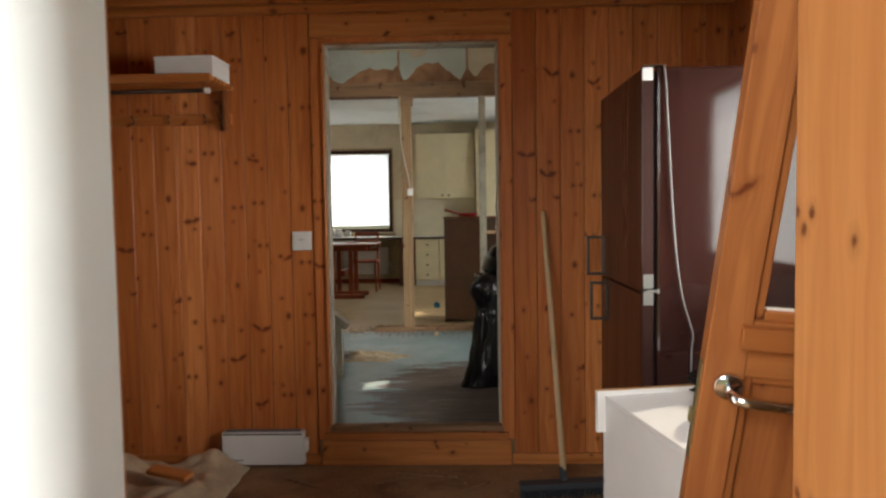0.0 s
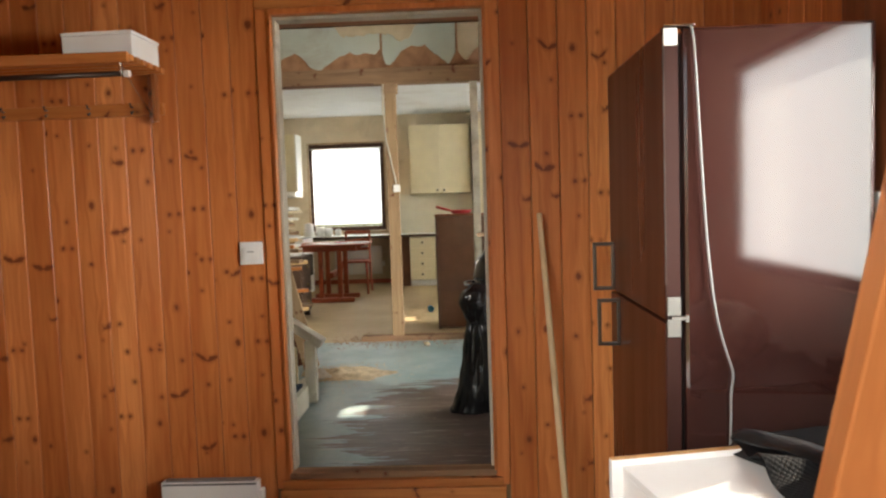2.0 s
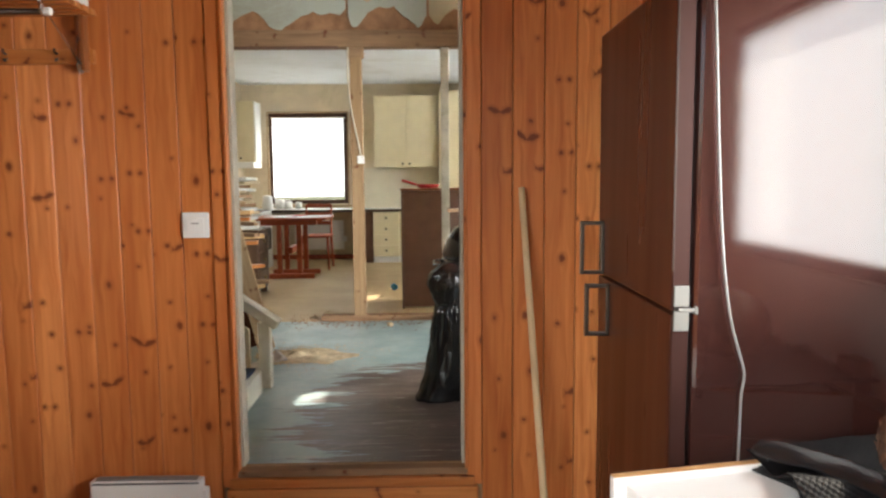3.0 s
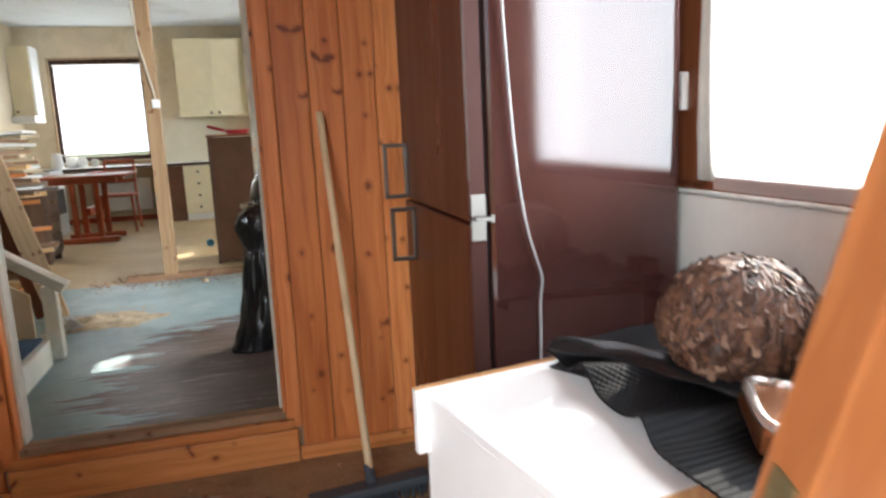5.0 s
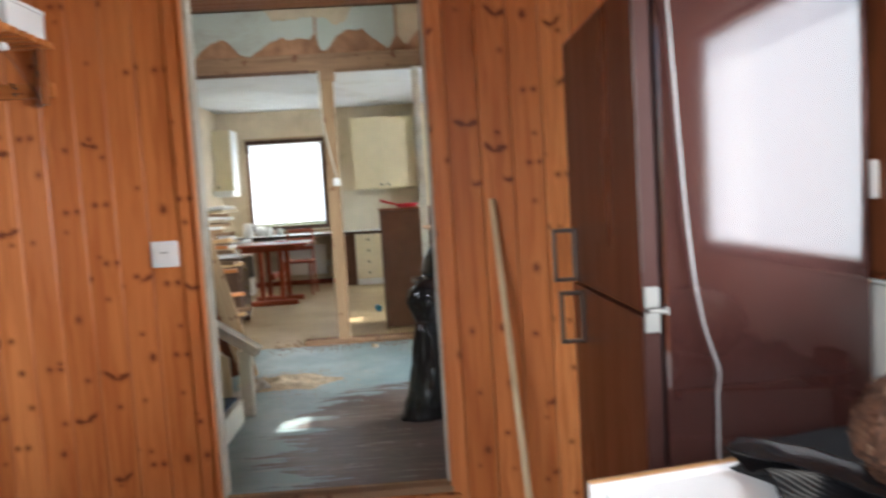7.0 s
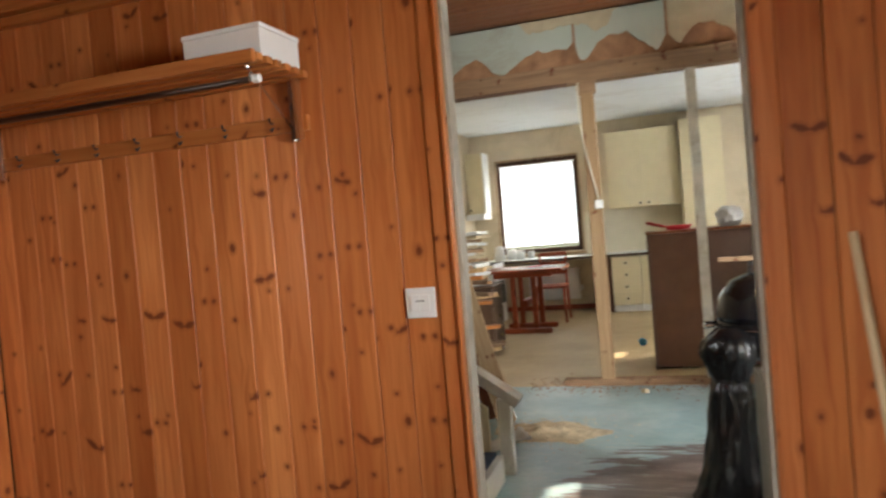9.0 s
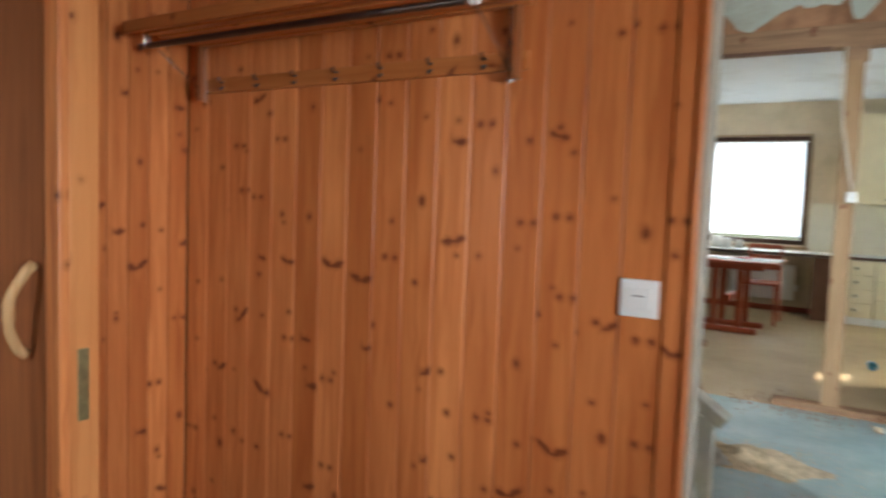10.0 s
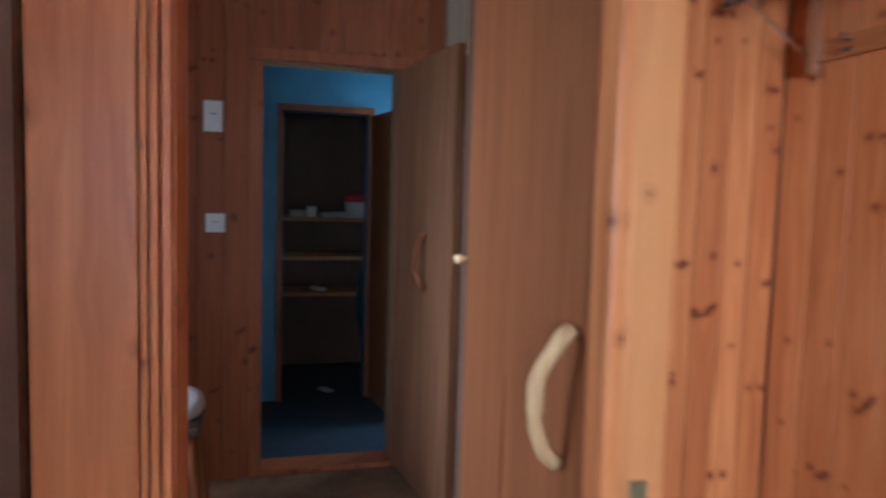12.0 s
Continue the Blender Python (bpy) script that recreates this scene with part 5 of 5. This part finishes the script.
solid("leaning_plank", box(B(), 0, 0.09, 0, 0.020, 0, 0.90, 0.003), REDFRAME, "brown plank leaning beside the stairs", "plank", pose(-1.00, 5.44, FZ, -4, -15, 0))
rnd = random.Random(21)
for i in range(26):
    l = rnd.uniform(0.18, 0.34)
    z = 0.004 + 0.047 * i * 0.85
    solid("wood_piece", box(B(), -l, l, -0.03 - 0.03 * rnd.random(), 0.03, 0, 0.028, 0.004), (STUD, STUD_X, PINE_X, HORN, STUD_X)[i % 5], "split board piece in a tall stack", "wood piece",
          pose(-1.32 + rnd.uniform(-0.06, 0.06), 6.05 + rnd.uniform(-0.08, 0.08), FZ + z, rnd.uniform(-4, 4), rnd.uniform(-3, 3), rnd.uniform(-60, 60)), "stacked wood pieces")
pile = B()
for i in range(900):
    r, a = abs(rnd.gauss(0, 0.20)), rnd.uniform(0, 6.283)
    x, y, s = -0.60 + r * math.cos(a) * 1.35, 5.22 + r * math.sin(a), rnd.uniform(0.002, 0.008)
    z = FZ + max(0, 0.055 - 0.16 * r) * rnd.random()
    box(pile, -s, s, -s * 0.4, s * 0.4, 0, s * 0.3, 0, m=pose(x, y, z, rnd.uniform(-25, 25), rnd.uniform(-25, 25), rnd.uniform(0, 180)))
solid("sawdust_heap", pile, SAWDUST, "heap of sawdust and wood chips on the floor", "debris", kind="stuff")
mound = B()


def mound_at(u, v):
    a = 2 * math.pi * v
    r = u * (0.24 + 0.10 * noise.noise(Vector((math.cos(a) * 1.7, math.sin(a) * 1.7, 4))) + 0.04 * noise.noise(Vector((math.cos(a) * 6, math.sin(a) * 6, 1))))
    return (-0.58 + 1.35 * r * math.cos(a), 5.20 + r * math.sin(a), FZ + 0.002 + 0.045 * (1 - u) ** 1.3 * (0.8 + 0.7 * noise.noise(Vector((r * 14 * math.cos(a), r * 14 * math.sin(a), 2)))))


sheet(mound, mound_at, 16, 64, 0)
bmesh.ops.remove_doubles(mound, verts=mound.verts, dist=0.0005)
solid("sawdust_mound", mound, SAWDUST, "low mound of sawdust on the floor", "debris", kind="stuff")
solid("crumpled_paper", sheet(B(), lambda u, v: (0.22 * u - 0.11, 0.18 * v - 0.09, 0.004 + 0.07 * u * abs(noise.noise(Vector((u * 4, v * 4, 7)))) + 0.05 * u), 14, 12, 0.002), PAPER, "crumpled grey paper sheet on the floor", "paper", pose(-0.74, 4.92, FZ + 0.004, 0, 0, 25))
dust = B()
for i in range(700):
    x, y = rnd.uniform(-0.9, 1.0), 6.36 + rnd.gauss(0, 0.14)
    s = rnd.uniform(0.002, 0.008)
    box(dust, -s, s, -s * 0.6, s * 0.6, 0, s * 0.6, 0, m=pose(x, y, FZ + (0.046 if 6.37 < y < 6.48 and x > -0.62 else 0.0), rnd.uniform(-15, 15), 0, rnd.uniform(0, 180)))
solid("rubble", dust, FIBREBOARD, "brown rubble and dust along the old wall line", "debris", kind="stuff")
solid("plaster_lump", blob(B(), (0, 0, 0), (0.024, 0.02, 0.018), 3, 0.7, 3, 2), TORN_PAPER, "pale plaster lump on the floor", "lump", (-0.02, 6.14, FZ + 0.015))
cab = [(-0.345, 6.372, 2.42), (-0.352, 6.372, 2.2), (-0.335, 6.372, 1.95), (-0.29, 6.372, 1.72), (-0.262, 6.372, 1.58), (-0.255, 6.372, 1.52)]
solid("hanging_wire", tube(B(), cab, 0.007, 7), plain("beige_wire", (0.5, 0.45, 0.36), 0.6), "loose beige wire stapled on the stud", "wire")
solid("junction_box", box(B(), -0.285, -0.225, 6.362, 6.3845, 1.475, 1.54, 0.006), WHITE_PLASTIC, "small white junction box on the stud", "junction box")
solid("ceiling_strip", box(B(), -2.4, -0.42, 6.34, 6.368, 2.405, 2.425, 0.003), DARK_BOARD, "dark batten under the beam", "batten")

# ---- the kitchen ----
bc = thing("brown_cabinet", (0.05, 6.90, FZ), "waist-high brown hardboard-backed cabinet standing loose", "cabinet")
part("back_panel", box(B(), 0.02, 0.40, 0.0, 0.012, 0.02, 1.085), BROWNBOARD, bc)
part("back_panel", box(B(), 0.402, 1.15, 0.0, 0.012, 0.02, 1.085), DARK_BOARD, bc, "dark red-brown back panel")
part("side_panel", box(B(), 0.0, 0.0195, -0.004, 0.52, 0.0, 1.09, 0.002), DARK_BOARD, bc)
part("side_panel", box(B(), 1.1505, 1.17, -0.004, 0.52, 0.0, 1.09, 0.002), DARK_BOARD, bc)
part("body", box(B(), 0.0205, 1.1495, 0.013, 0.515, 0.02, 1.085), DARK_BOARD, bc)
part("top", box(B(), -0.008, 1.18, -0.008, 0.53, 1.0905, 1.108, 0.003), VENEER, bc)
pan = thing("red_pan", pose(0.30, 7.10, FZ + 1.1085, 0, 0, 170), "red enamel frying pan lying on the cabinet", "pan")
part("bowl", lathe(B(), [(0.0, 0.0), (0.085, 0.0), (0.115, 0.038), (0.111, 0.038), (0.083, 0.005), (0.0, 0.005)], 28), RED_PLASTIC, pan)
part("handle", tube(B(), [(0.11, 0, 0.034), (0.17, 0, 0.05), (0.25, 0, 0.075)], 0.012, 8), RED_PLASTIC, pan)
solid("crumpled_cloth", blob(B(), (0, 0, 0), (0.10, 0.09, 0.085), 4, 0.3, 3.5, 6), WHITE, "crumpled white cloth lying on the cabinet", "cloth", (0.70, 7.12, FZ + 1.185))
solid("dark_bag", blob(B(), (0, 0, 0), (0.11, 0.09, 0.10), 3, 0.3, 3, 9), RUBBER, "small dark bag on the cabinet", "bag", (1.02, 7.12, FZ + 1.20))
solid("plank_offcut", box(B(), -0.28, 0.28, -0.03, 0.03, 0, 0.02, 0.003), STUD_X, "pale offcut lying on the barbecue lid", "offcut", pose(0.69, 4.52, FZ + 1.0025, 0, 0, -8))

# counter along the window wall
ct = thing("worktop", (0, 0, 0), "long white kitchen worktop under the window", "worktop")
part("slab", box(B(), -2.45, 0.95, 10.48, 11.055, 0.885, 0.925, 0.006), plain("pale_worktop", (0.62, 0.62, 0.58), 0.35), ct)
part("front_edge", box(B(), -2.45, 0.95, 10.468, 10.4795, 0.887, 0.923, 0.003), DARKWOOD, ct, "dark front edge")


def drawers(x0, x1, n, label):
    t = thing("drawer_unit", (0, 0, 0), label, "drawer unit")
    part("body", box(B(), x0, x1, 10.52, 11.05, 0.24, 0.884), CREAM, t)
    part("plinth", box(B(), x0, x1, 10.56, 11.05, FZ, 0.2395), WHITE, t)
    hgt = 0.63 / n
    for i in range(n):
        z = 0.248 + i * hgt
        d = part("drawer_front", box(B(), x0 + 0.004, x1 - 0.004, 10.497, 10.519, z + 0.004, z + hgt - 0.004, 0.004), CREAM, t)
        part("knob", lathe(B(), [(0.0, 0.0), (0.010, 0.0), (0.010, 0.012), (0.017, 0.02), (0.014, 0.03), (0.0, 0.032)], 14, pose((x0 + x1) / 2, 10.497, z + hgt / 2, 90, 0, 0)), BLACK_METAL, d, "dark knob")
    return t


drawers(-0.50, -0.13, 4, "cream kitchen drawer unit with dark knobs")
drawers(-0.12, 0.40, 3, "wide cream kitchen drawer unit with dark knobs")
solid("end_panel", box(B(), -0.76, -0.505, 10.54, 10.56, FZ, 0.884), BROWNBOARD, "dark brown panel beside the drawers", "panel")


def wall_cabinet(x0, x1, z0, z1, yf, doors, label, back=11.075):
    t = thing("wall_cabinet", (0, 0, 0), label, "cabinet")
    part("body", box(B(), x0, x1, yf + 0.022, back, z0, z1), CREAM, t)
    w = (x1 - x0) / doors
    for i in range(doors):
        a = x0 + i * w
        d = part("door", box(B(), a + 0.003, a + w - 0.003, yf, yf + 0.021, z0 + 0.003, z1 - 0.003, 0.004), CREAM, t)
        kx = a + w - 0.05 if i % 2 == 0 and doors > 1 else a + 0.05
        part("knob", lathe(B(), [(0.0, 0.0), (0.009, 0.0), (0.009, 0.012), (0.017, 0.02), (0.014, 0.03), (0.0, 0.032)], 14, pose(kx, yf, z0 + 0.05, 90, 0, 0)), BLACK_METAL, d, "dark knob")
    return t


wall_cabinet(-0.48, 0.44, 1.52, 2.55, 10.74, 2, "cream wall cabinet with two doors and dark knobs")
wall_cabinet(0.46, 0.98, 0.93, 2.60, 10.62, 1, "tall cream cupboard standing on the worktop")
solid("splashback", box(B(), -0.86, 0.45, 11.062, 11.0785, 0.926, 1.52), TILE_WALL, "pale splashback board behind the worktop", "splashback")
lc = wall_cabinet(-2.455, -2.205, 1.62, 2.48, 10.72, 1, "cream wall cabinet with a white side above the cooker hood")
part("side_panel", box(B(), -2.204, -2.186, 10.72, 11.075, 1.62, 2.48, 0.002), WHITE, lc, "white side panel")
hood = thing("cooker_hood", (0, 0, 0), "white cooker hood below the wall cabinet", "cooker hood")
part("body", box(B(), -2.455, -2.19, 10.60, 11.07, 1.53, 1.615, 0.01), WHITE, hood)
part("front_lip", box(B(), -2.455, -2.19, 10.575, 10.599, 1.545, 1.60, 0.006), WHITE_PLASTIC, hood)
stove = thing("stove", (0, 0, 0), "white kitchen stove with black knobs", "stove")
part("body", box(B(), -2.455, -1.90, 9.72, 10.32, FZ, 0.93, 0.006), WHITE, stove)
part("hob", box(B(), -2.45, -1.905, 9.725, 10.315, 0.9305, 0.94, 0.002), BLACK_METAL, stove)
part("oven_window", box(B(), -1.8995, -1.895, 9.80, 10.24, 0.40, 0.70, 0.002), ENAMEL, stove)
for i in range(4):
    part("knob", rod(B(), (-1.899, 9.82 + 0.12 * i, 0.84), (-1.875, 9.82 + 0.12 * i, 0.84), 0.018), BLACK_METAL, stove)
kettle = thing("white_kettle", (-2.02, 10.62, 0.926), "small white electric kettle on the worktop", "kettle")
part("body", lathe(B(), [(0.0, 0.0), (0.075, 0.0), (0.080, 0.02), (0.062, 0.19), (0.03, 0.205), (0.0, 0.208)], 24), WHITE_PLASTIC, kettle)
part("handle", tube(B(), [(0.06, 0, 0.18), (0.11, 0, 0.16), (0.11, 0, 0.07), (0.075, 0, 0.04)], 0.010, 8), WHITE_PLASTIC, kettle)
for i, (x, y, s) in enumerate(((-1.75, 10.75, 0.06), (-1.62, 10.85, 0.05), (-1.88, 10.8, 0.07))):
    solid("kitchen_jar", lathe(B(), [(0.0, 0.0), (s, 0.0), (s, s * 1.7), (s * 0.7, s * 2.0), (0.0, s * 2.05)], 18), (WHITE, PAPER, WHITE_PLASTIC)[i], "small pale jar standing on the worktop", "jar", (x, y, 0.926), "jars on the worktop")
rad = thing("radiator", (0, 0, 0), "flat white panel radiator under the worktop", "radiator")
part("panel", box(B(), -1.72, -0.98, 11.0, 11.03, 0.30, 0.74, 0.008), WHITE, rad)
part("bracket", box(B(), -1.6, -1.1, 11.031, 11.059, 0.36, 0.66), WHITE, rad)
part("thermostat", box(B(), -0.979, -0.94, 11.0, 11.03, 0.42, 0.50, 0.004), WHITE_PLASTIC, rad)

table = thing("trestle_table", (-1.40, 9.22, FZ), "red-stained trestle dining table with papers on it", "table")
part("tabletop", box(B(), -0.46, 0.47, -0.36, 0.36, 0.715, 0.745, 0.008), REDWOOD, table)
for y in (-0.22, 0.22):
    part("foot", box(B(), -0.30, 0.30, y - 0.035, y + 0.035, 0.0, 0.06, 0.015), REDWOOD, table)
    part("top_bearer", box(B(), -0.34, 0.34, y - 0.03, y + 0.03, 0.65, 0.7145, 0.01), REDWOOD, table)
    for x in (-0.12, 0.12):
        part("leg", box(B(), x - 0.030, x + 0.030, y - 0.022, y + 0.022, 0.0605, 0.6495, 0.006), REDWOOD, table)
part("stretcher", box(B(), -0.03, 0.03, -0.197, 0.197, 0.30, 0.38, 0.006), REDWOOD, table)
solid("paper_sheet", box(B(), -0.22, 0.22, -0.15, 0.15, 0, 0.006, 0.001), PAPER, "sheet of pale paper spread on the table", "paper", pose(-1.15, 9.2, FZ + 0.7455, 0, 0, 12))
solid("paper_sheet", box(B(), -0.14, 0.14, -0.10, 0.10, 0, 0.010, 0.001), WHITE, "sheet of pale paper spread on the table", "paper", pose(-1.55, 9.12, FZ + 0.7455, 0, 0, -22))
solid("red_cloth", box(B(), -0.07, 0.07, -0.05, 0.05, 0, 0.012, 0.004), RED_PLASTIC, "small red cloth lying on the papers", "cloth", pose(-1.28, 9.15, FZ + 0.7575, 0, 0, 30))


def chair(at, turn):
    t = thing("dining_chair", pose(*at, 0, 0, turn), "red-stained wooden chair with a slatted back", "chair", "chairs by the table")
    part("seat", box(B(), -0.20, 0.20, -0.20, 0.20, 0.43, 0.46, 0.01), REDWOOD, t)
    for x in (-0.17, 0.17):
        part("leg", rod(B(), (x, -0.17, 0.43), (x * 1.1, -0.20, 0.0), 0.018, 0.014), REDWOOD, t)
        part("leg", rod(B(), (x, 0.17, 0.43), (x * 1.1, 0.21, 0.0), 0.018, 0.014), REDWOOD, t)
        part("back_post", rod(B(), (x, 0.18, 0.46), (x, 0.25, 0.86), 0.016), REDWOOD, t)
    for z in (0.58, 0.70, 0.82):
        part("back_slat", box(B(), -0.165, 0.165, 0.190 + (z - 0.46) * 0.16, 0.210 + (z - 0.46) * 0.16, z, z + 0.05, 0.005), REDWOOD, t)
    return t


chair((-1.22, 9.95, FZ), 0)

dr = thing("old_dresser", (-1.75, 7.85, FZ), "old dark wooden dresser with worn edges", "dresser")
part("body", box(B(), -0.30, 0.30, -0.22, 0.22, 0.06, 0.66, 0.006), DARKWOOD, dr)
part("top", box(B(), -0.33, 0.33, -0.25, 0.25, 0.6605, 0.69, 0.008), DARKWOOD, dr)
for i in range(3):
    d = part("drawer_front", box(B(), 0.3005, 0.315, -0.20, 0.20, 0.09 + i * 0.19, 0.265 + i * 0.19, 0.004), DARKWOOD, dr)
    part("knob", rod(B(), (0.3155, 0.0, 0.18 + i * 0.19), (0.335, 0.0, 0.18 + i * 0.19), 0.014), BRASS, d)
for sx in (-0.26, 0.26):
    for sy in (-0.18, 0.18):
        part("leg", box(B(), sx - 0.03, sx + 0.03, sy - 0.03, sy + 0.03, 0.0, 0.0595, 0.004), DARKWOOD, dr)
for i in range(16):
    l = rnd.uniform(0.12, 0.27)
    solid("cardboard_piece", box(B(), -l, l, -0.10, 0.10, 0, 0.030, 0.004), (PAPER, STUD_X, TORN_PAPER)[i % 3], "flattened cardboard piece in an untidy stack", "cardboard", pose(-1.72 + rnd.uniform(-0.05, 0.05), 7.85, FZ + 0.692 + 0.033 * i, rnd.uniform(-3, 3), rnd.uniform(-3, 3), rnd.uniform(-40, 40)), "stack on the dresser")
cup = thing("blue_cup", pose(-0.085, 8.02, FZ + 0.035, 0, 0, 10), "small blue plastic cup lying on the floor", "cup")
part("body", lathe(B(), [(0.0, -0.03), (0.032, -0.03), (0.036, 0.04), (0.030, 0.04), (0.0, -0.02)], 18, pose(0, 0, 0, 90, 0, 0)), BLUE_PLASTIC, cup)
drape = thing("window_curtain", (0, 0, 0), "ochre curtain on a dark rail beside the kitchen window", "curtain")
part("cloth", sheet(B(), lambda u, v: (2.20 + 0.03 * math.sin(u * 26), 9.75 + 0.35 * u, 0.75 + 1.615 * v), 40, 4, 0.003), CURTAIN_Y, drape)
part("rail", rod(B(), (2.20, 8.1, 2.37), (2.20, 10.3, 2.37), 0.012), BLACK_METAL, drape, "dark curtain rail")
for y in (8.15, 10.25):
    part("bracket", rod(B(), (2.20, y, 2.37), (2.302, y, 2.37), 0.008), BLACK_METAL, drape)

# ---- cladding boards, last ----
clad(wall_north, (0, 3.234, 0), 0, [(-2.40, -0.520, 0, 2.33), (0.505, 1.60, 0, 2.33), (-0.520, 0.505, 2.20, 2.33)])
clad(wall_niche, (-2.414, 0, 0), 90, [(2.376, 3.218, 0, 2.42)], w=0.085)
clad(wall_pier, (-1.614, 0, 0), 90, [(0.63, 1.652, 0, 2.42)])
clad(wall_hall_end, (-4.264, 0, 0), 90, [(0.63, 1.80, 0, 2.42), (2.57, 2.75, 0, 2.42), (1.80, 2.57, 2.09, 2.42)], PINE_SHADED)
clad(wall_partition, (0, 2.376, 0), 180, [(1.665, 2.398, 0, 2.42)], w=0.085)
clad(wall_east, (1.60, 0, 0), -90, [(-3.216, -2.605, 1.05, 2.32)])
